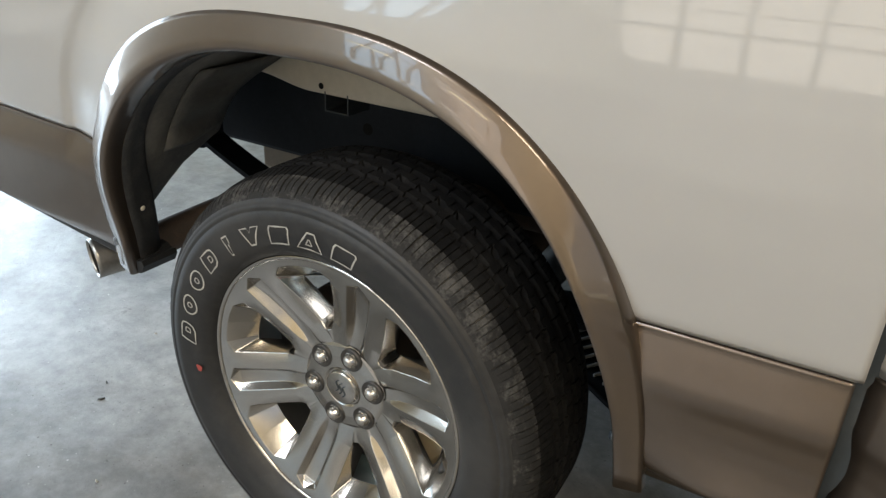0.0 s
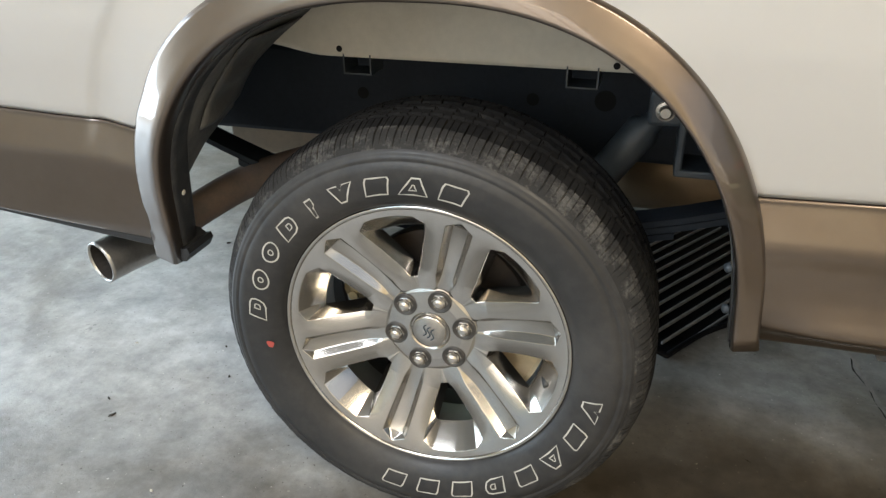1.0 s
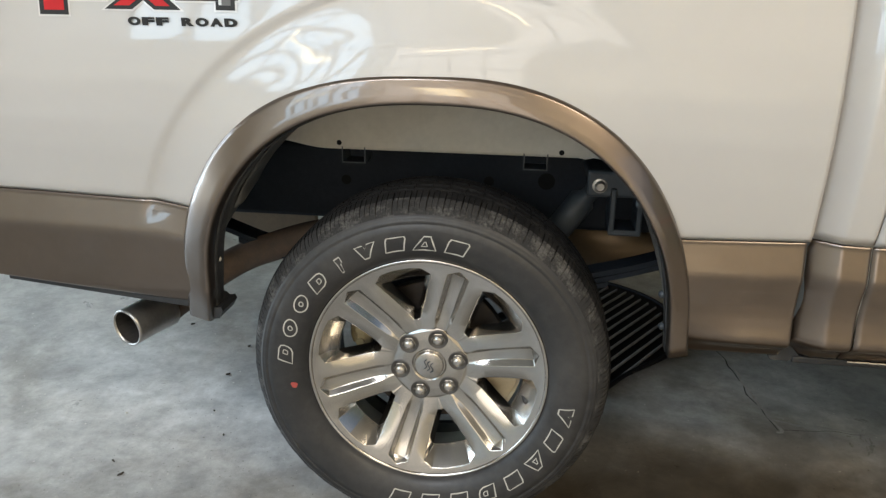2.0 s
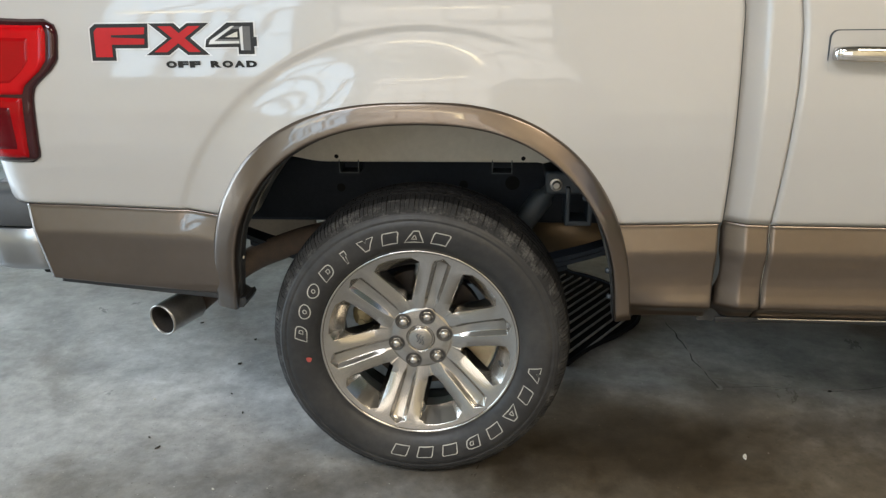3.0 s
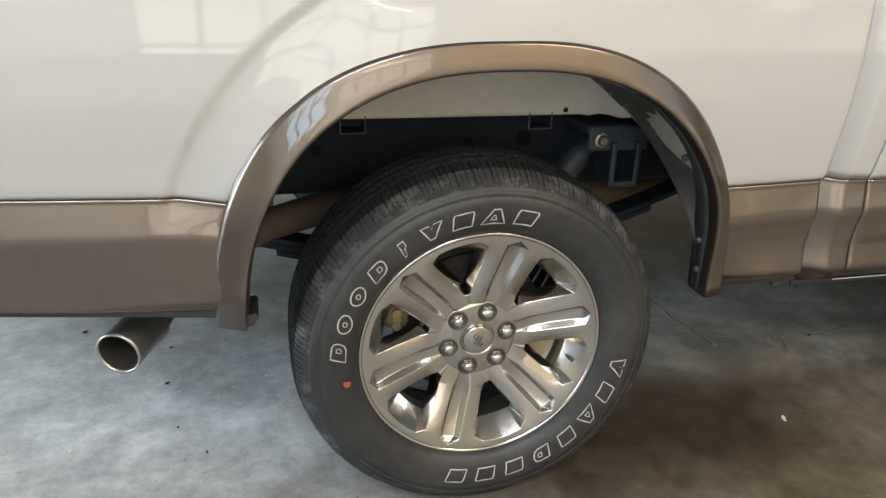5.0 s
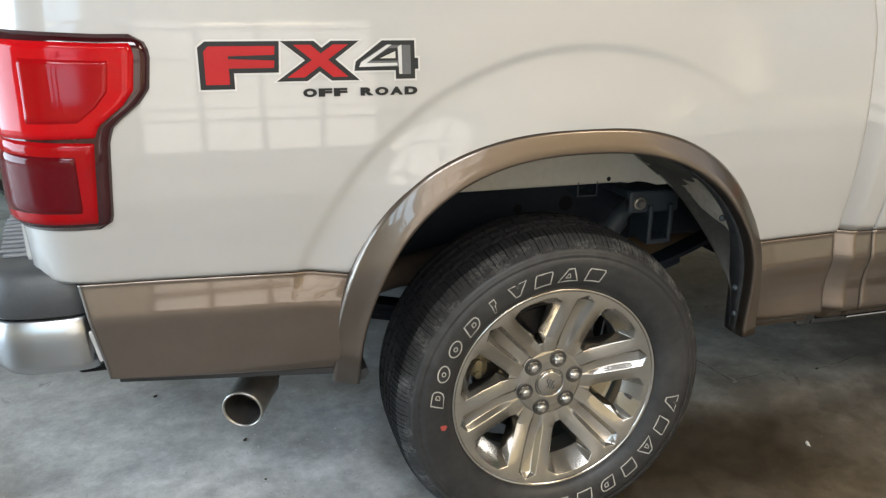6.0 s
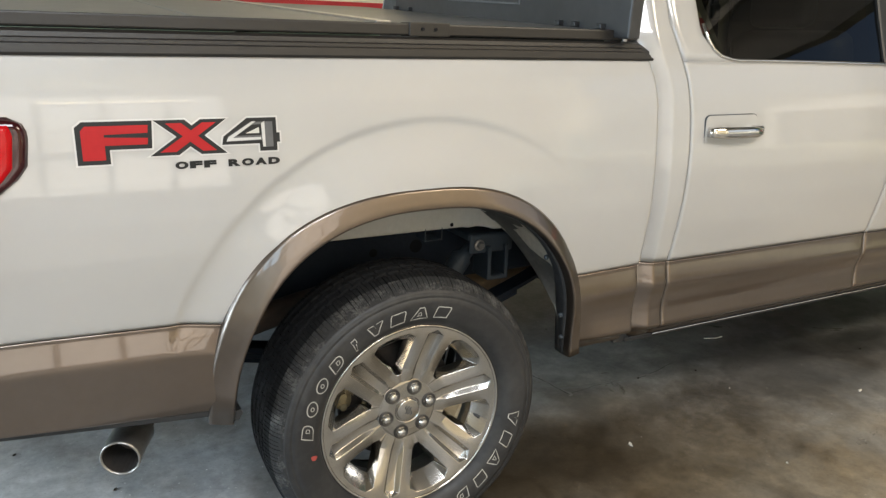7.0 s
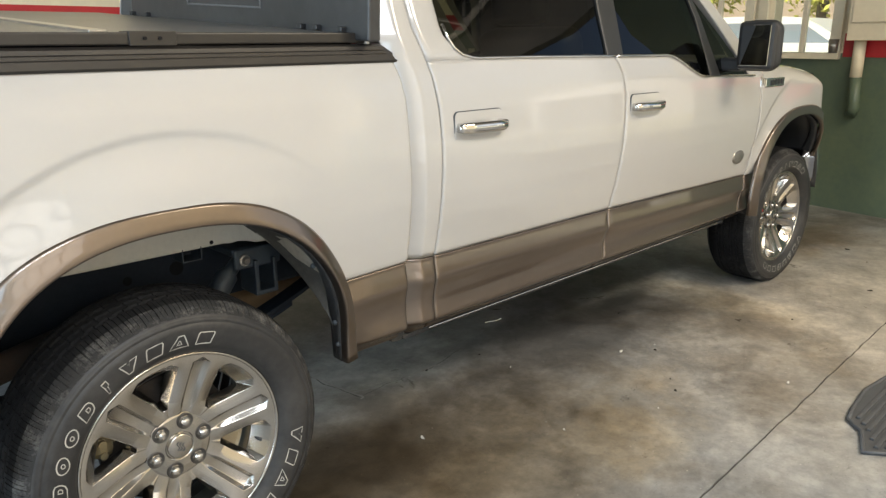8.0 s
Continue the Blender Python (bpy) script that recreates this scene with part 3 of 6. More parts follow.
def sidewall_outline(kind, w, h):
    """Plain outline shapes of the raised white marking."""
    if kind == "oval":
        return [(w / 2 * math.cos(a) * (1 + 0.1 * math.sin(a)), h / 2 * math.sin(a)) for a in (2 * math.pi * k / 20 for k in range(20))]
    if kind == "round":
        return [(-w / 2, -h / 2), (w * 0.2, -h / 2), (w * 0.42, -h * 0.36), (w / 2, -h * 0.1), (w / 2, h * 0.15), (w * 0.4, h * 0.4), (w * 0.2, h / 2), (-w * 0.42, h / 2)]
    if kind == "tri":
        return [(-w * 0.62, -h / 2), (-w * 0.25, -h / 2), (w * 0.62, -h / 2), (w * 0.18, h / 2), (-w * 0.16, h / 2)]
    if kind == "wedge":
        return [(-w * 0.14, -h / 2), (w * 0.16, -h / 2), (w * 0.54, h / 2), (w * 0.12, h / 2), (0.0, h * 0.22), (-w * 0.12, h / 2), (-w * 0.54, h / 2)]
    if kind == "bolt":
        return [(-w * 0.1, -h * 0.6), (w * 0.12, -h * 0.6), (w * 0.2, h * 0.0), (w * 0.35, 0.1 * h), (w * 0.25, h / 2), (-w * 0.3, h / 2), (-w * 0.2, h * 0.1)]
    return [(-w / 2, -h / 2), (w * 0.50, -h / 2), (w * 0.52, h * 0.36), (w * 0.44, h / 2), (-w * 0.44, h / 2), (-w / 2, h * 0.3)]


def sidewall_mark(kind, mid):
    """One thin raised white outline on the sidewall at the angle mid."""
    bm = bmesh.new()
    w, h, rc = (0.043 if kind != "bolt" else 0.026), 0.033, 0.3135
    pts = sidewall_outline(kind, w, h)
    pts = [(u + 0.22 * v, v) for u, v in pts]
    cx, cy = sum(p[0] for p in pts) / len(pts), sum(p[1] for p in pts) / len(pts)

    def place(u, v, up):
        rr = rc + v
        ang = mid - u / rc
        y = lerp_table([(0.284, -0.059), (0.298, -0.066), (0.318, -0.070), (0.338, -0.071), (0.35, -0.069)], rr)
        return Vector((rr * math.cos(ang), y - up, rr * math.sin(ang)))
    fine = []
    for p, q in zip(pts, pts[1:] + pts[:1]):
        for s in range(3):
            fine.append((p[0] + (q[0] - p[0]) * s / 3, p[1] + (q[1] - p[1]) * s / 3))
    for size in (1.0, 0.36) if kind in ("oval", "round", "tri") else (1.0,):
        outer, inner = [], []
        for u, v in fine:
            u, v = (u - cx) * size * (1 if size == 1 else 0.8), (v - cy) * size
            d = math.hypot(u, v)
            k = max(0.0, (d - 0.0030 * (0.7 + 0.3 * size)) / d) if d else 0
            outer.append(bm.verts.new(place(cx + u, cy + v, 0.0014)))
            inner.append(bm.verts.new(place(cx + u * k, cy + v * k, 0.0014)))
        for j in range(len(outer)):
            k = (j + 1) % len(outer)
            bm.faces.new((outer[j], outer[k], inner[k], inner[j]))
    bmesh.ops.recalc_face_normals(bm, faces=bm.faces)
    return bm


SIDEWALL_ARCS = [(173.0, 78.0, ["round", "oval", "oval", "round", "bolt", "wedge", "box", "tri", "box"]), (-11.0, -100.0, ["wedge", "box", "tri", "box", "round", "box", "box", "box"])]


def lug_nut_mesh():
    """A domed chrome nut: six flats under a rounded cap."""
    bm = bmesh.new()
    lathe([(0.0, -0.031), (0.005, -0.0305), (0.0095, -0.028), (0.0125, -0.0235), (0.0138, -0.0205)], 18, bm)
    vs = []
    for y, r in ((-0.0195, 0.0162), (0.006, 0.0162)):
        vs.append([bm.verts.new((r * math.cos(math.pi * k / 3), y, r * math.sin(math.pi * k / 3))) for k in range(6)])
    bm.faces.new(vs[0])
    for k in range(6):
        bm.faces.new((vs[0][k], vs[0][(k + 1) % 6], vs[1][(k + 1) % 6], vs[1][k]))
    bmesh.ops.recalc_face_normals(bm, faces=bm.faces)
    bmesh.ops.bevel(bm, geom=[e for e in bm.edges if len(e.link_faces) == 2 and e.calc_face_angle(0) > radians(40)], offset=0.0012, segments=2, affect="EDGES", profile=0.5)
    return bm


def cap_waves():
    """Plain wavy lines engraved on the centre cap."""
    bm = bmesh.new()
    for k in range(3):
        pts = [(0.0045 * math.sin(2 * math.pi * s) + (k - 1) * 0.0085, -0.0050, (s - 0.5) * 0.026 - (k - 1) * 0.002) for s in (j / 16 for j in range(17))]
        pts = [(x * 0.9 + z * 0.25, y, z * 0.9 - x * 0.25) for x, y, z in pts]
        tube(pts, 0.0012, 6, bm)
    return bm


def build_wheel(parent):
    rim_prof = [(0.2600, -0.0385), (0.2606, -0.0412), (0.2630, -0.0435), (0.2660, -0.0445), (0.2690, -0.0425), (0.2705, -0.038), (0.2690, -0.032), (0.264, -0.026), (0.256, -0.022)]
    wheel = part("wheel", lathe(rim_prof, 120), M_RIM, parent, "six-spoke machined aluminium wheel with tyre", smooth=True)
    part("rim_barrel", lathe([(0.252, 0.18), (0.258, 0.172), (0.250, 0.16), (0.236, 0.14), (0.232, 0.09)], 96), M_BARREL, wheel, "dark inner rim barrel", smooth=True)
    part("rim_lining", lathe([(0.232, 0.09), (0.224, 0.065), (0.215, 0.036), (0.2118, 0.010)], 96), M_BARREL_SILVER, wheel, "silver inner rim wall", smooth=True)
    ty = new("tyre", tyre_mesh())
    ty.parent = wheel
    tagged(ty, "dusty black all-terrain tyre with worn tread")
    for a0, a1, kinds in SIDEWALL_ARCS:
        for i, kind in enumerate(kinds):
            part("sidewall_mark", sidewall_mark(kind, radians(a0 + (a1 - a0) * i / (len(kinds) - 1))), M_LETTER, wheel, "raised white outline shape")
    hub = lathe([(0.0, 0.004), (0.036, 0.004), (0.040, 0.0015), (0.062, 0.0018), (0.083, 0.0040), (0.090, 0.0065), (0.095, 0.012), (0.095, 0.06), (0.0, 0.06)], 72)
    for v in hub.verts:
        r = math.hypot(v.co.x, v.co.z)
        if r > 0.08:
            k = 1 + 0.03 * math.cos(6 * (math.atan2(v.co.z, v.co.x) - radians(74)))
            v.co.x, v.co.z = v.co.x * k, v.co.z * k
    part("hub_disc", hub, M_RIM, wheel, "", smooth=False)
    first = part("spoke", spoke_mesh(), M_RIM, wheel, "", smooth=True)
    nut = seat = None
    for k in range(6):
        a = 74 + 60 * k
        if k == 0:
            first.rotation_euler = (0, radians(-a), 0)
        else:
            o = new("spoke", first.data)
            o.parent, o.rotation_euler = wheel, (0, radians(-a), 0)
        if nut is None:
            nut = part("lug_nut", lug_nut_mesh(), M_LUG, wheel, "steel lug nut", smooth=False)
            seat = part("lug_seat", lathe([(0.0, 0.0005), (0.0185, 0.0005), (0.0202, -0.0012), (0.0218, -0.0004), (0.0225, 0.003)], 28), M_BARREL, wheel, "dark lug nut recess", smooth=True)
            n_ob, ring = nut, seat
        else:
            n_ob, ring = tagged(new("lug_nut", nut.data), "steel lug nut"), tagged(new("lug_seat", seat.data), "dark lug nut recess")
            n_ob.parent = ring.parent = wheel
        ring.location = (0.0675 * math.cos(radians(a - 1)), 0.0, 0.0675 * math.sin(radians(a - 1)))
        n_ob.location = (0.0675 * math.cos(radians(a - 1)), 0.019, 0.0675 * math.sin(radians(a - 1)))
    cap = lathe([(0.0, -0.0045), (0.030, -0.0042), (0.0325, -0.0030), (0.0338, 0.0), (0.0345, 0.005)], 48)
    part("centre_cap", cap, M_RIM, wheel, "round centre cap", smooth=True)
    part("cap_emblem", cap_waves(), M_BRACKET, wheel, "plain wavy lines", smooth=True)
    part("valve", tube([(0.2165, 0.010, -0.060), (0.2200, -0.004, -0.064), (0.2225, -0.020, -0.066)], [0.0075, 0.0065, 0.0045], 12), M_BLACK, wheel, "black valve stem", smooth=True)
    dot = bmesh.new()
    ring = [dot.verts.new((0.298 * math.cos(radians(187.5)) + 0.0075 * (1 + 0.2 * math.sin(3 * a)) * math.cos(a), -0.0678, 0.298 * math.sin(radians(187.5)) + 0.0085 * (1 + 0.2 * math.cos(2 * a)) * math.sin(a))) for a in (2 * math.pi * q / 18 for q in range(18))]
    dot.faces.new(ring)
    part("paint_dot", dot, M_DOT, wheel, "red inspection paint dot")
    disc = lathe([(0.07, 0.075), (0.172, 0.075), (0.174, 0.078), (0.174, 0.100), (0.172, 0.103), (0.07, 0.103)], 64)
    part("brake_disc", disc, M_DISC, wheel, "dull iron brake disc behind the spokes", smooth=False)
    shield = lathe([(0.115, 0.062), (0.205, 0.060), (0.212, 0.054), (0.212, 0.066), (0.115, 0.068)], 20, None, radians(-54), radians(-12))
    part("dust_shield", shield, M_BACKING, wheel, "pale tan brake backing plate", smooth=False)
    cal = bmesh.new()
    box(cal, -0.200, -0.140, 0.055, 0.11, 0.005, 0.070, bevel=0.022)
    for z in (0.020, 0.052):
        tube([(-0.172, 0.050, z), (-0.172, 0.060, z)], 0.010, 10, cal)
    part("brake_caliper", cal, M_CALIPER, wheel, "dull golden brake caliper")
    return wheel


truck = thing("pickup_truck", "white four-door pickup truck with bronze lower trim parked on concrete", "pickup truck")
rear_wheel = build_wheel(truck)
rear_wheel.location = (0, HUB_Y, HUB_Z)
for x, y, turn in ((WHEELBASE, HUB_Y, -2), (0, 2 - HUB_Y, 180), (WHEELBASE, 2 - HUB_Y, 178)):
    copy_thing(rear_wheel, pose(x, y, HUB_Z, 0, 0, turn) @ pose(0, 0, 0, 0, 24 if x else 0, 0))


# ---------------------------------------------------------------- body panels
def side_panel(name, x0, x1, z0, z1, mat, mirror=False, label="", nx=60, nz=40, out=0.0, hole=None, thick=0.006, parent=None, wrapped=False, rounded=0.0008, roll=0.0):
    """A pressed panel of the side between two edge lines; z0 and z1 are numbers or lines over x. Its rim is turned in; roll rounds its rear edge off."""
    lo_at = z0 if callable(z0) else (lambda x: z0)
    hi_at = z1 if callable(z1) else (lambda x: z1)

    def place(u, v):
        x = x0(1.0) + (x1(1.0) - x0(1.0)) * u
        for _ in range(3):
            lo, hi = lo_at(x), hi_at(x)
            z = lo + (hi - lo) * v
            a, b = x0(z), x1(z)
            x = a + (b - a) * u
        rim = min(x - a, b - x)
        sink = rounded * (1 - min(1.0, max(0.0, rim) / 0.010)) ** 2
        sink += roll * (1 - min(1.0, (x - a) / 0.056)) ** 1.12
        if wrapped:
            return wrap(x, z, out - sink)
        return Vector((x, side_y(x, z) - out + sink, z))

    def keep(u, v):
        p = place(u, v)
        return not (hole and hole(p.x, p.z))
    return part(name, sheet(place, nx, nz, keep if hole else None), mat, parent or truck, label, smooth=True, thick=thick, mirror=mirror)


def nose(x):
    """How far the fender turns inwards towards the front bumper."""
    k = min(0.97, max(0.0, (x - 3.96) / 0.23))
    return 0.17 * (1 - math.sqrt(1 - k * k))


def flare(cx, mirror):
    """The bronze wheel-arch moulding: a rounded band with a returned dusty lip."""
    n = 96
    pairs = [(o, q) for o, q in zip(arch((0.564, 0.527), 2.6, 2.4, 0.597, n, cx + 0.02), arch((0.500, 0.486), 2.5, 2.4, 0.541, n, cx + 0.02))]
    front_foot = 0.484 if cx == 0.0 else 0.70
    body = [(o, q) for o, q in pairs if min(o[1], q[1]) > (0.56 if o[0] < cx else max(0.56, front_foot + 0.02))]
    first, last = body[0], body[-1]
    rear = [((cx - 0.543, 0.497), (cx - 0.484, 0.490))]
    front = [((last[0][0] + 0.006, front_foot + 0.03), (last[1][0] + 0.006, front_foot + 0.02)), ((last[0][0] + 0.010, front_foot + 0.004), (last[1][0] + 0.008, front_foot - 0.004))]
    body = rear + body + front
    outer, inner = [o for o, _ in body], [q for _, q in body]
    section = [(0.0, -0.024), (0.0, -0.004), (0.010, 0.003), (0.09, 0.0085), (0.115, 0.0100), (0.14, 0.0110), (0.40, 0.0185), (0.60, 0.0245), (0.84, 0.0315), (0.91, 0.0318), (0.97, 0.0250), (1.0, 0.009), (1.0, -0.012)]
    raw = [sum(side_y(ox, max(oz + d, 0.80)) for d in (-0.06, -0.03, 0.0, 0.03, 0.06)) / 5 + 0.022 * smooth(0.80, 0.56, oz) for ox, oz in outer]
    grounds = [sum(raw[max(0, i - 9):i + 10]) / len(raw[max(0, i - 9):i + 10]) for i in range(len(raw))]
    proud = 0.0 if cx == 0.0 else 0.014
    bm = bmesh.new()
    rows = []
    for ground, (ox, oz), (ix, iz) in zip(grounds, outer, inner):
        row = []
        for k, y in section:
            x, z = ox + (ix - ox) * k, oz + (iz - oz) * k
            back = smooth(0.80, 0.47, z) if cx == 0.0 else 0.0
            row.append(bm.verts.new((x, min(ground, -0.030) * (1 - k) - 0.036 * k - y * (1.0 - 0.35 * back if cx == 0.0 else 0.55) + ((0.042 + 0.010 * k) if x < cx else (0.026 + 0.024 * k)) * back - proud + nose(x), z)))
        rows.append(row)
    for a, b in zip(rows, rows[1:]):
        for j in range(len(section) - 1):
            bm.faces.new((a[j], b[j], b[j + 1], a[j + 1]))
    for r in (rows[0], rows[-1]):
        bm.faces.new(r)
    bmesh.ops.recalc_face_normals(bm, faces=bm.faces)
    fl = part("wheel_arch_flare", bm, M_BRONZE, truck, "bronze painted wheel arch moulding", smooth=True, mirror=mirror)
    lip = bmesh.new()
    rows = []
    for i, (ix, iz) in enumerate(inner):
        nx, nz = (ix - cx - 0.02), (iz - 0.45)
        d = math.hypot(nx, nz) or 1
        back = 0.050 * smooth(0.80, 0.47, iz) if cx == 0.0 else 0.0
        deep = 0.010 + 0.034 * smooth(0.86, 0.60, iz)
        row = []
        for y, g in ((-0.0300, 0.0005), (-0.010, 0.0015), (0.006, 0.002), (deep * 0.8, 0.003), (deep, 0.006), (deep + 0.002, 0.03)):
            row.append(lip.verts.new((ix + nx / d * g, y + back * (1 - 0.5 * (y > 0.01)) + nose(ix), iz + nz / d * g * (iz > 0.5))))
        rows.append(row)
    for a, b in zip(rows, rows[1:]):
        for j in range(5):
            lip.faces.new((a[j], b[j], b[j + 1], a[j + 1]))
    part("arch_lip", lip, M_FLANGE, fl, "speckled black liner flange", smooth=True, mirror=mirror, thick=0.002)
    if cx == 0.0:
        flap = prism([(-0.505, 0.530), (-0.488, 0.527), (-0.478, 0.519), (-0.466, 0.522), (-0.462, 0.512), (-0.472, 0.494), (-0.505, 0.490)], 0.006, 0.088)
        for x, z in ((0.490, 0.611), (0.497, 0.540), (0.425, 0.800)):
            stud = lathe([(0.0, -0.004), (0.004, -0.0035), (0.0075, -0.001), (0.008, 0.003)], 12)
            stud.transform(pose(x - 0.004, 0.018, z) @ pose(0, 0, 0, 0, 0, -60))
            part("liner_stud", stud, M_BRACKET, fl, "grey push-in stud", smooth=True, mirror=mirror)
        plug = lathe([(0.0, -0.003), (0.004, -0.0026), (0.0058, -0.001), (0.006, 0.003)], 14)
        plug.transform(pose(-0.4680, 0.0265, 0.629) @ pose(0, 0, 0, 0, 0, 90))
        part("arch_plug", plug, M_CHIP, fl, "small white plastic plug", smooth=True, mirror=mirror)
        part("arch_foot_clip", flap, M_BLACK, fl, "black plastic foot clip", mirror=mirror)
    return fl


def wheelhouse(cx, mirror, rear):
    """The lining behind the arch: a curved strip that narrows towards its feet, and the flat inner panel."""
    line = arch((0.515, 0.515), 2.3, 2.3, 0.565, 60, cx + 0.02)
    line = [p for p in line if p[1] > 0.46]
    bm = bmesh.new()
    rows = []
    for i, (x, z) in enumerate(line):
        front = x > cx
        if not rear:
            depth = 0.45
        elif front:
            depth = lerp_table([(0.46, 0.036), (0.61, 0.040), (0.825, 0.205), (0.90, 0.32), (1.05, 0.33)], z)
        else:
            depth = lerp_table([(0.46, 0.038), (0.585, 0.048), (0.685, 0.150), (0.735, 0.232), (0.83, 0.238), (0.90, 0.325), (1.05, 0.33)], z)
        rows.append([bm.verts.new((x - (x - cx) * (0.05 if front else -0.07) * t, 0.008 + depth * t, z + 0.004 * math.sin(i * 0.9) * t * (1 - t) * 4)) for t in (0, 0.25, 0.5, 0.75, 0.95, 1.0)])
    for a, b in zip(rows, rows[1:]):
        for j in range(5):
            bm.faces.new((a[j], b[j], b[j + 1], a[j + 1]))
    lining = part("wheelhouse_lining", bm, M_UNDER if rear else M_BLACK, truck, "dusty wheelhouse lining", smooth=True, mirror=mirror, thick=0.003)
    if not rear:
        return
    # pale dusty sheet over the front of the lining, with a rolled edge, and a paler panel at the rear
    for lo, hi, side_sign, nm in ((0.612, 0.985, 1, "front"), (0.735, 0.905, -1, "rear")):
        bm = bmesh.new()
        rows = []
        edge_line = []
        for k in range(25):
            z = lo + (hi - lo) * k / 24
            half = 0.515 * max(0.0, 1 - ((z - 0.45) / 0.565) ** 2.3) ** (1 / 2.3)
            table = [(0.61, 0.046), (0.825, 0.200), (0.90, 0.314), (1.05, 0.326)] if side_sign > 0 else [(0.70, 0.06), (0.76, 0.226), (0.83, 0.232), (0.90, 0.318)]
            deep = lerp_table(table, z)
            start = 0.014 + 0.030 * smooth(0.86, 0.62, z) if side_sign > 0 else 0.075
            row = []
            for t in (0, 0.2, 0.4, 0.6, 0.8, 1.0):
                y = start + max(0.004, deep - start) * t
                x = cx + 0.02 + side_sign * (half * (1 - (0.05 if side_sign > 0 else -0.07) * (y / 0.33)) - 0.006 - 0.006 * math.sin(math.pi * t) * math.sin(k * 0.55 + 1.0))
                row.append(bm.verts.new((x, y, z)))
            edge_line.append(row[-1].co.copy())
            rows.append(row)
        for a, b in zip(rows, rows[1:]):
            for j in range(5):
                bm.faces.new((a[j], b[j], b[j + 1], a[j + 1]))
        part("liner_sheet", bm, M_SHEET if side_sign > 0 else M_UNDER, lining, "dusty grey liner sheet", smooth=True, mirror=mirror, thick=0.002)
        if side_sign > 0:
            part("liner_edge", tube(edge_line[:17], 0.0042, 8), M_SHEET, lining, "rolled liner edge", smooth=True, mirror=mirror)
    # flat inner panel with its wavy lower flange
    bm = bmesh.new()
    cols = []
    for k in range(61):
        x = cx - 0.50 + 1.02 * k / 60
        ragged = 0.0035 * math.sin(k * 1.9) * (x > cx + 0.30) + 0.012 * smooth(0.30, 0.42, x - cx) + 0.02 * smooth(-0.30, -0.45, x - cx)
        turn = -0.125 * smooth(0.31, 0.44, x - cx)
        cols.append([bm.verts.new((x, 0.345 + turn, 0.824 + ragged)), bm.verts.new((x, 0.331 + turn, 0.826 + ragged)), bm.verts.new((x, 0.330 + turn, 0.834 + ragged)), bm.verts.new((x, 0.328 + turn * 0.6, 0.90)), bm.verts.new((x, 0.322, 1.05))])
    for a, b in zip(cols, cols[1:]):
        for j in range(4):
            bm.faces.new((a[j], b[j], b[j + 1], a[j + 1]))
    inner = part("inner_panel", bm, M_LINER, truck, "primer-grey inner bed panel", smooth=True, mirror=mirror)
    for x, hz in ((-0.27, 0.842), (0.276, 0.838)):
        h = bmesh.new()
        bmesh.ops.create_circle(h, cap_ends=True, segments=16, radius=0.0065, matrix=pose(cx + x, 0.3265, hz, 90, 0, 0))
        part("drain_hole", h, M_DARK, inner, mirror=mirror)
    for x in (-0.235, 0.215):
        b = bmesh.new()
        for args in ((x - 0.030, x - 0.027, 0.33, 0.40, 0.794, 0.832), (x + 0.027, x + 0.030, 0.33, 0.40, 0.794, 0.832), (x - 0.030, x + 0.030, 0.33, 0.40, 0.791, 0.794)):
            box(b, cx + args[0], cx + args[1], *args[2:])
        part("bed_bracket", b, M_BRACKET, truck, "thin folded bed bracket", mirror=mirror)


BED_REAR = CORNER_X - CORNER_R * math.pi / 2 - 0.02


def lamp_front(z):
    near = max(0.0, 0.024 - min(z - 0.896, 1.240 - z))
    return -0.024 + math.sqrt(max(0.0, 0.024 ** 2 - near ** 2)) + lerp_table([(0.88, -0.937), (1.06, -0.922), (1.085, -0.912), (1.120, -0.868), (1.145, -0.848), (1.205, -0.841), (1.245, -0.850)], z)


def tail_lamp(mirror):
    """A smoked wraparound housing with red upper and maroon lower lenses standing proud of it."""
    rear_s = BED_REAR + 0.012

    def patch(name, z0, z1, inset, out, mat, parent, label="", s0=None, front=None, nz=26):
        edge_f = front or (lambda z: lamp_front(z) - inset)
        back = rear_s if s0 is None else s0

        def place(u, v):
            z = z0 + (z1 - z0) * v
            s = back + (edge_f(z) - back) * u
            d = min((edge_f(z) - s), (z - z0), (z1 - z)) if s0 is None else min(edge_f(z) - s, s - back, z - z0, z1 - z)
            roll = 1 - (1 - min(1.0, max(d, 0) / 0.014)) ** 2
            return wrap(s, z + 0.06 * max(0.0, CORNER_X + 0.06 - s) * (v - 0.2), 0.002 + (out - 0.002) * math.sqrt(max(roll, 0)))
        return part(name, sheet(place, 40, nz), mat, parent, label, smooth=True, mirror=mirror, thick=0.012)
    lamp = patch("tail_lamp", 0.896, 1.240, 0.0, 0.012, M_SMOKE, truck, "red wraparound tail lamp with smoked border")
    patch("upper_lens", 1.0612, 1.230, 0.020, 0.018, M_RED2, lamp, "bright red upper lens")
    patch("lower_lens", 0.906, 1.0602, 0.020, 0.0175, M_RED, lamp, "red lower lens")
    patch("reversing_lens", 0.925, 1.040, 0.0, 0.0195, M_MAROON, lamp, "dark maroon reversing lens", s0=rear_s + 0.002, front=lambda z: -0.972, nz=14)
    patch("inner_reflector", 1.085, 1.205, 0.0, 0.0195, M_RED, lamp, "deep red inner reflector", s0=-1.055, front=lambda z: lamp_front(z) - 0.058, nz=14)
    return lamp


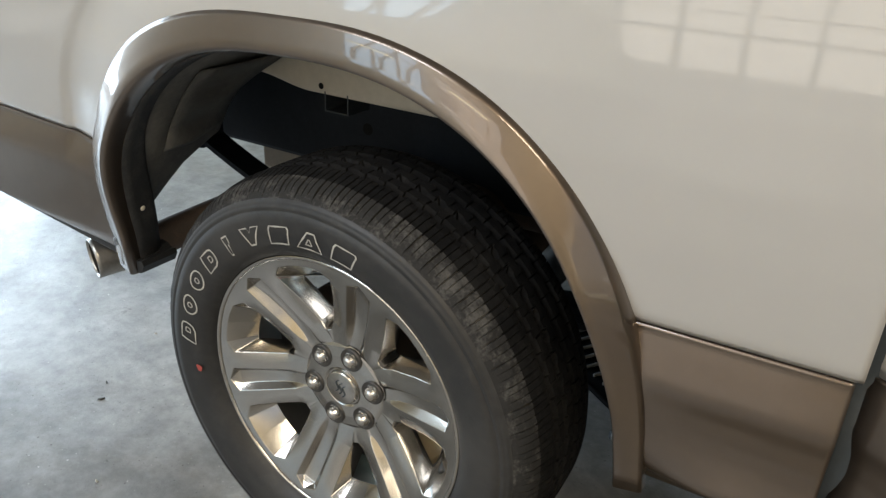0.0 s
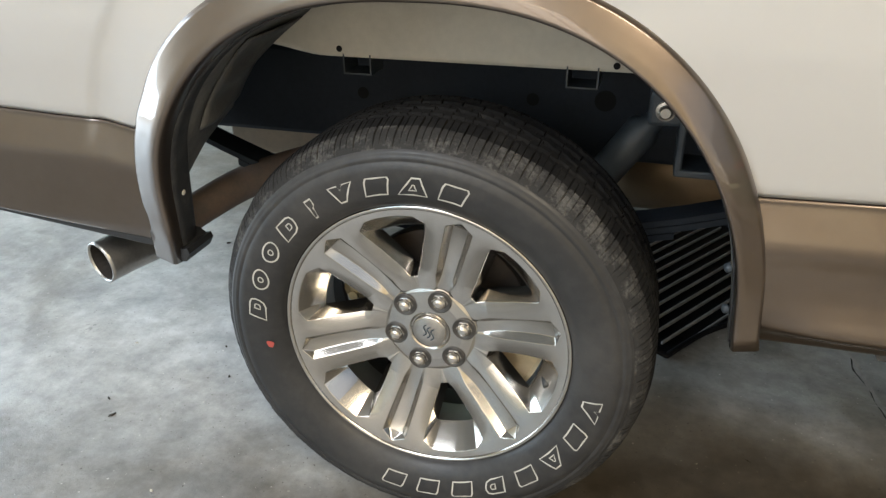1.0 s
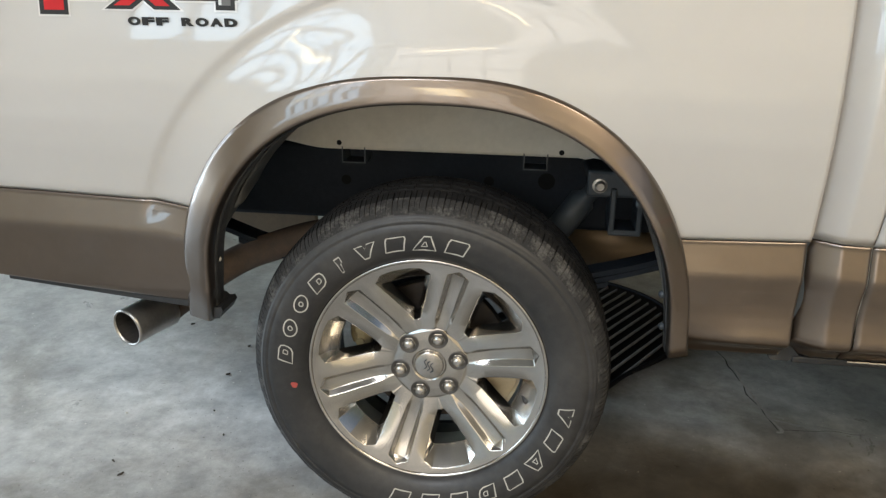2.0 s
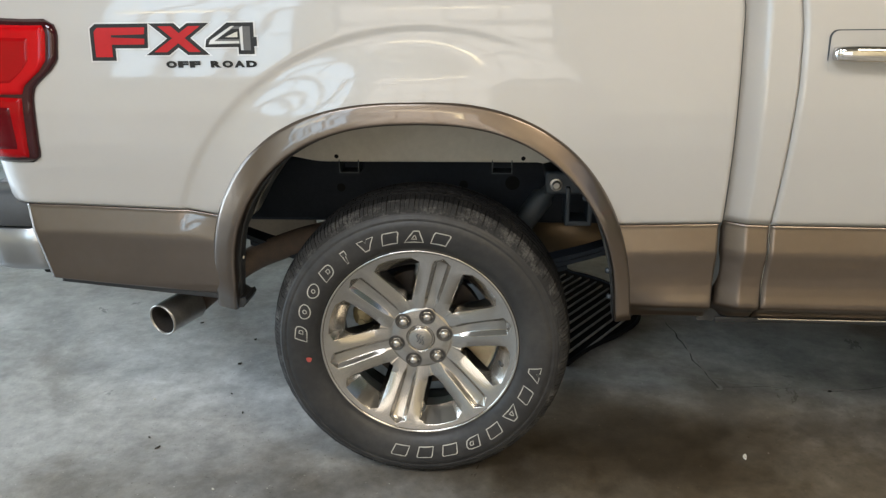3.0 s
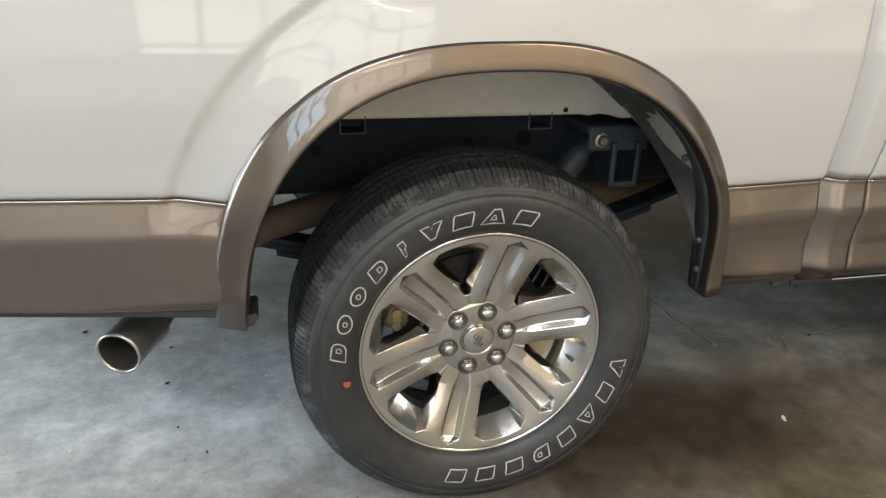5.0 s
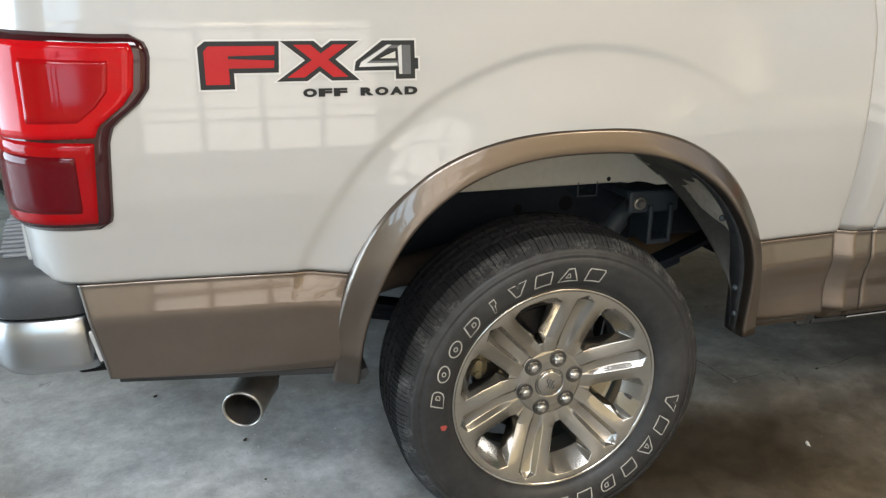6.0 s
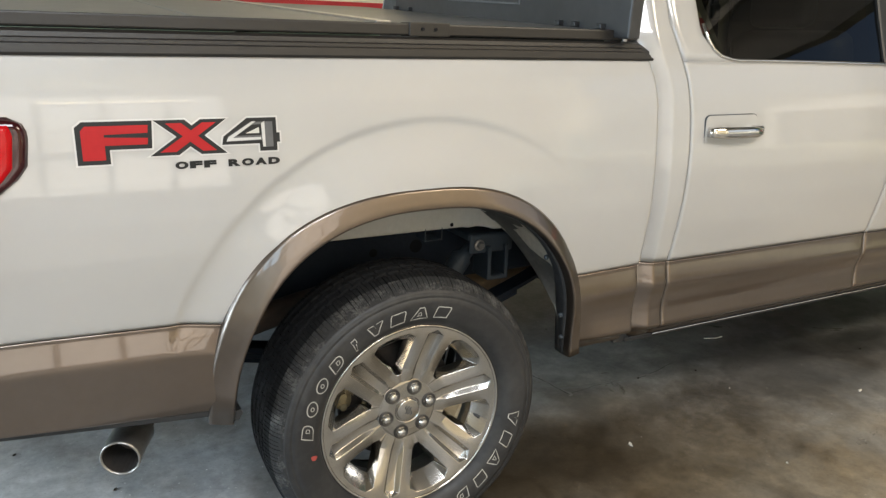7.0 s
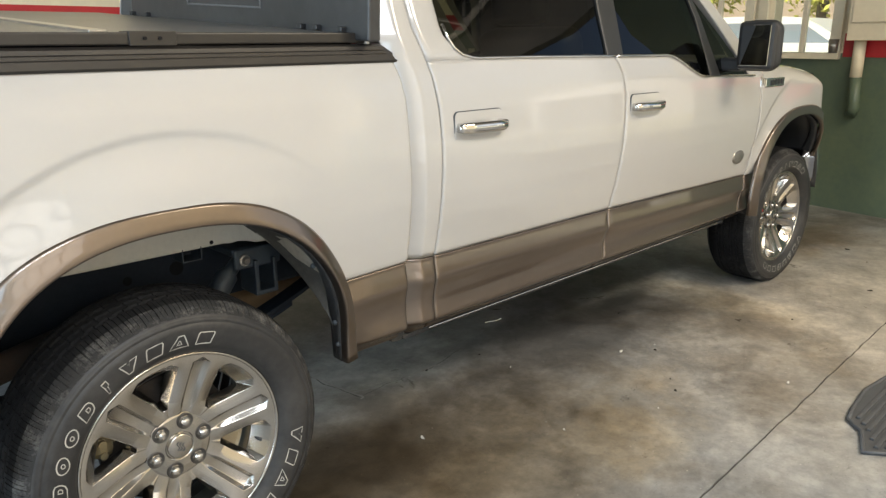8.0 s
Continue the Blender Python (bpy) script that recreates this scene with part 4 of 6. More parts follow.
def lower_trim(name, x0, x1, mirror, hole=None):
    return side_panel(name, x0, x1, trim_foot, lambda x: trim_top(x) - 0.0022, M_BRONZE, mirror, "bronze painted lower panel", nx=70, nz=64, out=0.003, hole=hole)


for mirror in (False, True):
    rear_hole = lambda x, z: in_arch(x, z, 0.0)
    front_hole = lambda x, z: in_arch(x, z, WHEELBASE)
    side_panel("bed_side", lambda z: BED_REAR, edge(GAP), trim_top, 1.368, M_WHITE, mirror, "pearl white bed side panel with arched crease", nx=260, nz=84, hole=rear_hole, wrapped=True, rounded=0.002)
    lower_trim("bed_lower_trim", lambda z: -1.020 + 0.16 * (0.78 - z), lambda z: -0.40, mirror, rear_hole)
    lower_trim("bed_lower_trim", lambda z: 0.40, edge(GAP, -0.007), mirror, rear_hole)
    side_panel("cab_corner", edge(GAP, 0.0045), edge(DOOR_REAR, -0.0018), trim_top, 1.90, M_WHITE, mirror, "white rear cab corner pillar", nx=24, nz=60, roll=0.034)
    side_panel("cab_corner_trim", edge(GAP, 0.0045), edge(DOOR_REAR, -0.0018), trim_foot, lambda x: trim_top(x) - 0.0022, M_BRONZE, mirror, "bronze painted lower panel", nx=24, nz=64, out=0.003, roll=0.034)
    for table, off, nm in ((GAP, 0.030, "bed_gap_jamb"), (DOOR_REAR, 0.008, "door_jamb"), (DOOR_MID, 0.008, "door_jamb"), (DOOR_FRONT, 0.008, "door_jamb")):
        jamb = sheet(lambda u, v: Vector((lerp_table(table, 0.52 + 0.83 * v) - 0.03 + 0.06 * u, cross_y(0.52 + 0.83 * v) + off, 0.52 + 0.83 * v)), 2, 40)
        part(nm, jamb, M_BRACKET if table is GAP else M_LINER, truck, "", smooth=True, mirror=mirror, thick=0.004)
    part("cab_mount_cover", prism([(0.715, 0.500), (0.738, 0.506), (0.772, 0.498), (0.790, 0.478), (0.768, 0.464), (0.732, 0.466)], 0.050, 0.14), M_FLANGE, truck, "grey plastic cover under the cab corner", mirror=mirror)
    rd = side_panel("rear_door", edge(DOOR_REAR, 0.0018), edge(DOOR_MID, -0.0017), trim_top, sill, M_WHITE, mirror, "white rear door", nx=60, nz=50)
    fd = side_panel("front_door", edge(DOOR_MID, 0.0017), edge(DOOR_FRONT, -0.0025), trim_top, sill, M_WHITE, mirror, "white front door", nx=60, nz=50)
    lower_trim("rear_door_trim", edge(DOOR_REAR, 0.0018), edge(DOOR_MID, -0.0017), mirror)
    lower_trim("fender_lower_trim", edge(DOOR_FRONT, 0.0025), lambda z: 3.32, mirror, front_hole)
    lower_trim("front_door_trim", edge(DOOR_MID, 0.0017), edge(DOOR_FRONT, -0.0025), mirror, front_hole)

    def fender_place(u, v):
        z = 0.71 + (1.262 - 0.71) * v
        x = lerp_table(DOOR_FRONT, z) + 0.0025
        s = x + (4.34 - x) * u
        y = side_y(min(s, 4.06), z)
        if s > 3.96:
            k = min(1.0, (s - 3.96) / 0.20)
            y += 0.20 * (1 - math.sqrt(max(0.0, 1 - k * k))) + max(0.0, s - 4.16)
            s = min(s, 4.16)
        if z > 1.16:
            y += 0.10 * ((z - 1.16) / 0.10) ** 2
        return Vector((s, y, z - 0.05 * smooth(3.6, 4.16, s) * v))
    part("front_fender", sheet(fender_place, 120, 60, lambda u, v: not front_hole(fender_place(u, v).x, fender_place(u, v).z)), M_WHITE, truck, "white front fender", smooth=True, thick=0.006, mirror=mirror)
    for cx in (0.0, WHEELBASE):
        flare(cx, mirror)
        wheelhouse(cx, mirror, cx == 0.0)
    tail_lamp(mirror)

    # bed rail cap
    rail = bmesh.new()
    prof = [(0.010, 1.352), (-0.022, 1.352), (-0.026, 1.358), (-0.024, 1.374), (-0.014, 1.377), (-0.013, 1.384), (-0.006, 1.387), (-0.004, 1.396), (0.010, 1.402), (0.10, 1.402), (0.10, 1.38)]
    ends = [(-1.113, 0.0), (-1.105, 0.0), (-1.085, 0.0), (-1.06, 0.0), (-1.03, 0.0), (-1.0, 0.0), (-0.985, 0.0), (0.690, 0.0), (0.725, -0.018)]
    rows = []
    for x, dz in ends:
        k = max(0.0, CORNER_X - x)
        turn_in = CORNER_R - math.sqrt(max(0.0, CORNER_R ** 2 - k * k))
        rows.append([rail.verts.new((x, y + 0.012 + turn_in * (y < 0.05), z + (dz if z > 1.36 else 0.0))) for y, z in prof])
    for a, b in zip(rows, rows[1:]):
        for j in range(len(prof)):
            k = (j + 1) % len(prof)
            rail.faces.new((a[j], b[j], b[k], a[k]))
    for r in (rows[0], rows[-1]):
        rail.faces.new(r)
    bmesh.ops.recalc_face_normals(rail, faces=rail.faces)
    part("bed_rail_cap", rail, M_RAIL, truck, "ribbed dark plastic bed rail cap", mirror=mirror)

    # rocker strip and step edge under the doors
    bm = bmesh.new()
    box(bm, 0.775, 3.04, 0.046, 0.12, 0.462, 0.478, bevel=0.004)
    part("rocker_edge", bm, M_BLACK, truck, "dark rocker edge", mirror=mirror)
    part("bright_rocker_strip", block(0.88, 2.95, 0.034, 0.040, 0.4765, 0.4805, bevel=0.001), M_CHROME, truck, "thin bright strip", mirror=mirror)
    part("trim_lower_edge", block(-0.475, -0.035, 0.008, 0.045, -0.019, 0.002, bevel=0.004, turn=pose(-0.50, 0, 0.531, 0, 5.4, 0)), M_BLACK, truck, "black lower edge", mirror=mirror)

    # greenhouse: pillars over the doors follow the inward lean of the side
    def pillar(name, line, mat, label, wide, mirror=mirror):
        bm = bmesh.new()
        rows = []
        for x, z, w in line:
            y = cross_y(z)
            rows.append([bm.verts.new(c) for c in ((x - w / 2, y + 0.05, z), (x - w / 2, y + 0.004, z), (x - w / 2 + 0.006, y, z), (x + w / 2 - 0.006, y, z), (x + w / 2, y + 0.004, z), (x + w / 2, y + 0.05, z))])
        for a, b in zip(rows, rows[1:]):
            for j in range(6):
                k = (j + 1) % 6
                bm.faces.new((a[j], a[k], b[k], b[j]))
        bm.faces.new(rows[0])
        bm.faces.new(rows[-1])
        bmesh.ops.recalc_face_normals(bm, faces=bm.faces)
        return part(name, bm, mat, truck, label, smooth=False, mirror=mirror)

    # rear door frame round the back of its window, with the swept lower corner
    bm = bmesh.new()
    rows = []
    for k in range(22):
        t = k / 21
        z = 1.350 + 0.53 * t
        x_in = 0.940 - 0.02 * t + 0.125 * (1 - min(1.0, (z - 1.350) / 0.10)) ** 2.2
        x_out = lerp_table(DOOR_REAR, z) + 0.003
        rows.append([bm.verts.new((x_out + (x_in - x_out) * q, cross_y(z) + (0.0 if q < 1 else 0.004), z)) for q in (0, 0.25, 0.5, 0.75, 0.93, 1.0)])
    for a, b in zip(rows, rows[1:]):
        for j in range(5):
            bm.faces.new((a[j], a[j + 1], b[j + 1], b[j]))
    part("window_frame_rear", bm, M_WHITE, rd, "", smooth=True, thick=0.03, mirror=mirror)
    pillar("centre_pillar", [(1.850, 1.342, 0.11), (1.86, 1.5, 0.12), (1.90, 1.88, 0.12)], M_BLACK, "gloss black centre pillar", 0.1)
    pillar("window_divider", [(2.66, 1.232, 0.10), (2.58, 1.5, 0.05), (2.50, 1.7, 0.03)], M_BLACK, "black quarter window divider", 0.05)
    pillar("front_pillar", [(3.10, 1.225, 0.16), (2.80, 1.48, 0.11), (2.40, 1.84, 0.09)], M_WHITE, "white windscreen pillar", 0.1)
    pillar("roof_rail", [(0.78, 1.885, 0.02), (0.80, 1.886, 0.02)], M_WHITE, "", 0.1)

    def pane(name, xa, xb, z0, z1):
        def place(u, v):
            zz = 1.3 + 0.6 * v
            a, b = xa(zz), xb(zz)
            x = a + (b - a) * u
            lo = sill(x) - 0.004
            z = lo + (z1 - lo) * v
            return Vector((x, cross_y(z) + 0.012, z))
        g = part(name, sheet(place, 24, 12), M_PANE, truck, "dark tinted side glass", smooth=True, mirror=mirror)
        g.visible_shadow = False
        return g
    pane("rear_door_glass", lambda z: 0.90, lambda z: 1.86, 1.35, 1.87)
    pane("front_door_glass", lambda z: 1.84, lambda z: 3.08 - 0.75 * max(0.0, (z - 1.23) / 0.6), 1.35, 1.87)

    # moulding under the windows
    for x0, x1, owner in ((0.985, 1.838, rd), (1.846, 3.06, fd)):
        pts = [(x0 + (x1 - x0) * k / 40, cross_y(sill(x0 + (x1 - x0) * k / 40)) - 0.001, sill(x0 + (x1 - x0) * k / 40) + 0.004) for k in range(41)]
        if x0 < 1:
            pts = [(0.945, cross_y(1.46) - 0.001, 1.46), (0.955, cross_y(1.42) - 0.001, 1.42), (0.972, cross_y(1.385) - 0.001, 1.388), (1.0, cross_y(1.365) - 0.001, 1.368), (1.04, cross_y(1.357) - 0.001, 1.359)] + pts[4:]
        part("window_moulding", tube(pts, 0.0055, 8), M_CHROME, owner, "thin bright window moulding", smooth=True, mirror=mirror)

    # door handles: a cup plate, a chrome bar with end caps, a keyhole button
    for x, owner in ((0.930, rd), (1.925, fd)):
        y = side_y(x, 1.15)
        def rounded(grow, r):
            x0, x1, z0, z1 = x - grow, x + 0.215 + grow, 1.093 - grow, 1.196 + grow
            mids = ((x1 - r, z1 - r, 0), (x0 + r, z1 - r, 90), (x0 + r, z0 + r, 180), (x1 - r, z0 + r, 270))
            return [(cx + r * math.cos(radians(a0 + 15 * q)), cz + r * math.sin(radians(a0 + 15 * q))) for cx, cz, a0 in mids for q in range(7)]
        plate = prism(rounded(0.0, 0.016), y - 0.0035, y + 0.006)
        # slightly larger dark plate behind, drawn as the plate's outline
        part("handle_outline", prism(rounded(0.0022, 0.018), y - 0.0015, y + 0.006), M_BRACKET, owner, "thin dark outline", mirror=mirror)
        h = part("handle_plate", plate, M_WHITE, owner, "white handle plate", mirror=mirror)
        cup = lathe([(0.0, 0.010), (0.03, 0.009), (0.042, 0.003), (0.046, -0.0036)], 32)
        cup.transform(pose(x + 0.09, y, 1.160) @ Matrix.Diagonal((1.5, 1, 0.62, 1)))
        part("handle_cup", cup, M_LINER, owner, "recessed grip cup", smooth=True, mirror=mirror)
        bar = bmesh.new()
        rows = []
        for k in range(17):
            t = k / 16
            off = 0.034 - 0.016 * (2 * t - 1) ** 4
            hh = 0.018 * (1 - 0.25 * abs(2 * t - 1) ** 6)
            c = Vector((x + 0.004 + 0.222 * t, y - off, 1.148 - 0.004 * t))
            rows.append([bar.verts.new(c + Vector((0, -0.010 * math.cos(a), hh * math.sin(a)))) for a in (2 * math.pi * q / 14 for q in range(14))])
        for a, b in zip(rows, rows[1:]):
            for j in range(14):
                bar.faces.new((a[j], a[(j + 1) % 14], b[(j + 1) % 14], b[j]))
        bar.faces.new(rows[0])
        bar.faces.new(rows[-1])
        for q in (x + 0.006, x + 0.192):
            box(bar, q, q + 0.032, y - 0.032, y + 0.002, 1.132, 1.163, bevel=0.007)
        bmesh.ops.recalc_face_normals(bar, faces=bar.faces)
        part("door_handle", bar, M_CHROME, owner, "chrome pull handle", smooth=True, mirror=mirror)

    # fender vent badge and oval door badge
    b = bmesh.new()
    y = side_y(3.3, 1.19)
    box(b, 3.175, 3.405, y - 0.010, y + 0.012, 1.166, 1.212, bevel=0.005)
    vb = part("fender_badge", b, M_CHROME, truck, "chrome louvred fender badge", mirror=mirror)
    for k in range(5):
        part("badge_louvre", block(3.225 + 0.034 * k, 3.247 + 0.034 * k, y - 0.0125, y - 0.009, 1.175, 1.203, bevel=0.001), M_BLACK, vb, mirror=mirror)
    ov = lathe([(0.0, -0.008), (0.045, -0.007), (0.055, -0.004), (0.058, 0.006)], 36)
    ov.transform(pose(2.965, side_y(2.965, 0.83) + 0.001, 0.832) @ Matrix.Diagonal((1.1, 1, 0.62, 1)))
    part("door_badge", ov, M_STEEL, fd, "small grey oval badge", smooth=True, mirror=mirror)

    # door mirror: arm, shell, glass
    shell = bmesh.new()
    box(shell, 2.716, 2.825, -0.264, -0.083, 1.264, 1.490, bevel=0.050, seg=5)
    ms = part("door_mirror", shell, M_BLACK, truck, "black door mirror housing", smooth=True, mirror=mirror)
    part("mirror_rim", block(2.700, 2.745, -0.259, -0.088, 1.271, 1.485, bevel=0.022), M_BLACK, ms, "", mirror=mirror)
    part("mirror_glass", block(-0.0028, 0.0028, -0.069, 0.069, -0.089, 0.089, bevel=0.0015, turn=pose(2.6995, -0.174, 1.379, 0, 2, -6)), M_MIRROR, ms, "mirror glass", mirror=mirror)
    part("mirror_arm", block(2.735, 2.83, -0.10, 0.03, 1.262, 1.322, bevel=0.014), M_BLACK, ms, "", mirror=mirror)

    # chassis seen through the arch
    fr = bmesh.new()
    box(fr, -1.05, 4.2, 0.53, 0.61, 0.585, 0.80, bevel=0.012)
    rail_ob = part("frame_rail", fr, M_FRAME, truck, "black waxed frame rail", mirror=mirror)
    for x, z, r in ((-0.307, 0.700, 0.014), (0.092, 0.712, 0.014), (0.248, 0.719, 0.023)):
        h = bmesh.new()
        bmesh.ops.create_circle(h, cap_ends=True, segments=18, radius=r, matrix=pose(x, 0.5275, z, 90, 0, 0))
        part("frame_hole", h, M_DARK, rail_ob, mirror=mirror)
    for k in range(3):
        ends = 0.74 - 0.16 * k
        low, top = [], []
        for q in range(25):
            x = -ends + 2 * ends * q / 24
            z = 0.462 - 0.016 * k + 0.175 * (x / 0.74) ** 2
            low.append((x, z - 0.011))
            top.append((x, z + 0.003))
        part("leaf_spring", prism(low + top[::-1], 0.395, 0.465), M_FRAME, truck, "dark leaf spring", mirror=mirror)
    part("spring_shackle", block(-0.765, -0.715, 0.39, 0.47, 0.60, 0.76, bevel=0.012), M_FRAME, truck, "dark spring shackle", mirror=mirror)
    part("shock_absorber", tube([(0.375, 0.355, 0.760), (0.345, 0.36, 0.725), (0.335, 0.362, 0.715), (0.18, 0.395, 0.48)], [0.020, 0.022, 0.034, 0.034], 18), M_BRACKET, truck, "grey shock absorber", smooth=True, mirror=mirror)
    br = bmesh.new()
    box(br, 0.340, 0.500, 0.315, 0.33, 0.735, 0.800, bevel=0.008)
    box(br, 0.398, 0.412, 0.30, 0.40, 0.655, 0.76, bevel=0.004)
    box(br, 0.462, 0.476, 0.30, 0.40, 0.655, 0.76, bevel=0.004)
    box(br, 0.398, 0.476, 0.30, 0.40, 0.645, 0.660, bevel=0.004)
    box(br, 0.340, 0.500, 0.33, 0.53, 0.775, 0.800, bevel=0.006)
    bk = part("shock_bracket", br, M_BRACKET, truck, "grey stamped shock bracket", mirror=mirror)
    bo = lathe([(0.0, -0.012), (0.009, -0.012), (0.0125, -0.008), (0.0125, 0.0), (0.018, 0.001), (0.018, 0.01)], 18)
    bo.transform(pose(0.371, 0.308, 0.765))
    part("bolt", bo, M_STEEL, bk, "bright bolt head", smooth=False, mirror=mirror)

# shared middle parts of the truck
ax = tube([(0, 0.15, HUB_Z), (0, 0.8, HUB_Z), (0, 0.9, HUB_Z), (0, 1.0, HUB_Z), (0, 1.1, HUB_Z), (0, 1.2, HUB_Z), (0, 1.85, HUB_Z)], [0.042, 0.045, 0.10, 0.145, 0.10, 0.045, 0.042], 20)
part("rear_axle", ax, M_RUST, truck, "rusty rear axle with differential", smooth=True)
part("front_axle_beam", block(3.58, 3.78, 0.3, 1.7, 0.36, 0.50, bevel=0.03), M_FRAME, truck, "dark front suspension beam")
part("muffler", tube([(0.24, 0.66, 0.53), (0.28, 0.66, 0.53), (0.31, 0.66, 0.53), (0.62, 0.67, 0.53), (0.65, 0.67, 0.53), (1.3, 0.75, 0.58)], [0.04, 0.05, 0.095, 0.095, 0.05, 0.035], 24), M_MUFFLER, truck, "heat-browned muffler", smooth=True)
part("crossmember", block(0.22, 0.70, 1.02, 1.10, 0.34, 0.44, bevel=0.012), M_FRAME, truck, "dark chassis crossmember under the muffler")
part("tank_shield", block(-0.72, -0.42, 0.60, 0.62, 0.50, 0.69, bevel=0.006), M_SHIELD, truck, "brown heat shield behind the spring")
part("driveshaft", tube([(0.15, 1.0, 0.42), (2.2, 1.0, 0.55)], 0.05, 14), M_FRAME, truck, "dark driveshaft", smooth=True)
pipe_line = bend([(-0.700, 0.175, 0.4255), (-0.695, 0.19, 0.427), (-0.650, 0.32, 0.455), (-0.585, 0.40, 0.490), (-0.50, 0.415, 0.525), (-0.35, 0.43, 0.57), (-0.1, 0.48, 0.60), (0.10, 0.60, 0.57), (0.26, 0.66, 0.53)])
pipe = tube(pipe_line, 0.040, 20, caps=False)
tp = part("tailpipe", pipe, M_RUST, truck, "dark rusted tailpipe", smooth=True, thick=0.003)
tip = tube(bend([(-0.742, 0.074, 0.4185), (-0.719, 0.135, 0.4235), (-0.695, 0.19, 0.427)]), 0.0465, 28, caps=False)
part("tailpipe_tip", tip, M_STEEL, tp, "polished steel exhaust tip", smooth=True, thick=0.004)
soot = tube(bend([(-0.7405, 0.0785, 0.4190), (-0.719, 0.135, 0.4235), (-0.700, 0.175, 0.4255)]), 0.0419, 24, caps=False)
tube([(-0.705, 0.160, 0.4232), (-0.702, 0.170, 0.4246)], 0.041, 20, soot)
part("sooty_bore", soot, M_SOOT, tp, "black sooty inside", smooth=False)
sp = lathe([(0.20, -0.10), (0.33, -0.12), (0.385, -0.10), (0.40, -0.04), (0.40, 0.04), (0.385, 0.10), (0.33, 0.12), (0.20, 0.10), (0.20, -0.10)], 48)
sp.transform(pose(-0.62, 1.02, 0.66, 90, 0, 0))
part("spare_tyre", sp, M_RUBBER, truck, "spare tyre hung under the bed", smooth=True)
part("bed_floor", block(-1.08, 0.70, 0.335, 1.665, 0.86, 0.90, bevel=0.003), M_FRAME, truck, "dark bed floor")
for y0, y1 in ((0.10, 0.13), (1.87, 1.90)):
    part("bed_inner_wall", block(-1.08, 0.70, y0, y1, 1.05, 1.395, bevel=0.003), M_FRAME, truck, "dark bed wall")
    part("wheelhouse_top", block(-0.60, 0.62, min(y0, y1) - 0.06 if y0 < 1 else y0 - 0.24, y1 + 0.24 if y0 < 1 else y1 + 0.06, 1.055, 1.075, bevel=0.003), M_FRAME, truck, "dark wheelhouse top")
part("bed_front_wall", block(0.66, 0.70, 0.10, 1.90, 0.86, 1.395, bevel=0.003), M_FRAME, truck, "dark bed front wall")
part("cab_back_wall", block(0.80, 0.84, 0.06, 1.94, 0.55, 1.36, bevel=0.01), M_WHITE, truck, "white cab back wall")
bg = part("cab_back_glass", block(0.81, 0.816, 0.30, 1.70, 1.36, 1.86, bevel=0.001), M_PANE, truck, "dark rear cab glass")
bg.visible_shadow = False
for y0, y1 in ((0.10, 0.30), (1.70, 1.90)):
    part("cab_back_pillar", block(0.79, 0.84, y0, y1, 1.36, 1.88, bevel=0.015), M_WHITE, truck, "white rear cab pillar")

# tailgate with its overhanging top edge
tg = bmesh.new()
box(tg, -1.125, -1.075, 0.09, 1.91, 0.80, 1.375, bevel=0.012)
gate = part("tailgate", tg, M_WHITE, truck, "white tailgate")
lip = prism([(-1.09, 1.375), (-1.175, 1.408), (-1.17, 1.416), (-1.075, 1.402)], 0.085, 1.915)
part("tailgate_spoiler", lip, M_WHITE, gate, "white overhanging top edge")

# rear bumper: chrome face bar with wrapped ends, black step pad
bm = bmesh.new()
plan = [(-1.005, 0.035), (-1.025, 0.008), (-1.09, 0.004), (-1.165, 0.018), (-1.212, 0.075), (-1.232, 0.20), (-1.255, 0.50), (-1.265, 1.0)]
plan = plan + [(x, 2 - y) for x, y in plan[-2::-1]]
plan = [(p.x, p.y) for p in bend([(x, y, 0) for x, y in plan], 4)]
prof = [(0.712, 0.012), (0.704, 0.001), (0.66, 0.0), (0.61, 0.006), (0.590, 0.016), (0.578, 0.04)]
rows = []
for x, y in plan:
    cx, cy = -1.0, min(max(y, 0.35), 1.65)
    d = Vector((cx - x, cy - y))
    d = d.normalized() if d.length else d
    rows.append([bm.verts.new((x + d.x * k, y + d.y * k, z)) for z, k in prof])
for a, b in zip(rows, rows[1:]):
    for j in range(len(prof) - 1):
        bm.faces.new((a[j], a[j + 1], b[j + 1], b[j]))
bmesh.ops.recalc_face_normals(bm, faces=bm.faces)
bumper = part("rear_bumper", bm, M_BUMPER, truck, "chrome rear bumper with grey step pad", smooth=True, thick=0.006)
bm = bmesh.new()
prof = [(0.712, 0.006), (0.718, -0.001), (0.765, 0.003), (0.795, 0.014), (0.805, 0.03), (0.807, 0.16)]
rows = []
for x, y in plan:
    cx, cy = -1.0, min(max(y, 0.35), 1.65)
    d = Vector((cx - x, cy - y))
    ln = d.length
    d = d.normalized() if ln else d
    rows.append([bm.verts.new((x + d.x * min(k, ln * 0.9), y + d.y * min(k, ln * 0.9), z)) for z, k in prof])
for a, b in zip(rows, rows[1:]):
    for j in range(len(prof) - 1):
        bm.faces.new((a[j], a[j + 1], b[j + 1], b[j]))
bmesh.ops.recalc_face_normals(bm, faces=bm.faces)
pad = part("step_pad", bm, M_PAD, bumper, "grey plastic step pad", smooth=True, thick=0.004)
for k in range(11):
    y = 0.12 + 0.032 * k
    part("pad_rib", block(-1.185 - 0.05 * smooth(0, 0.35, y - 0.1) + 0.012 * (k == 0), -1.09, y, y + 0.014, 0.8055, 0.8105, bevel=0.0015), M_PAD_RIB, bumper)
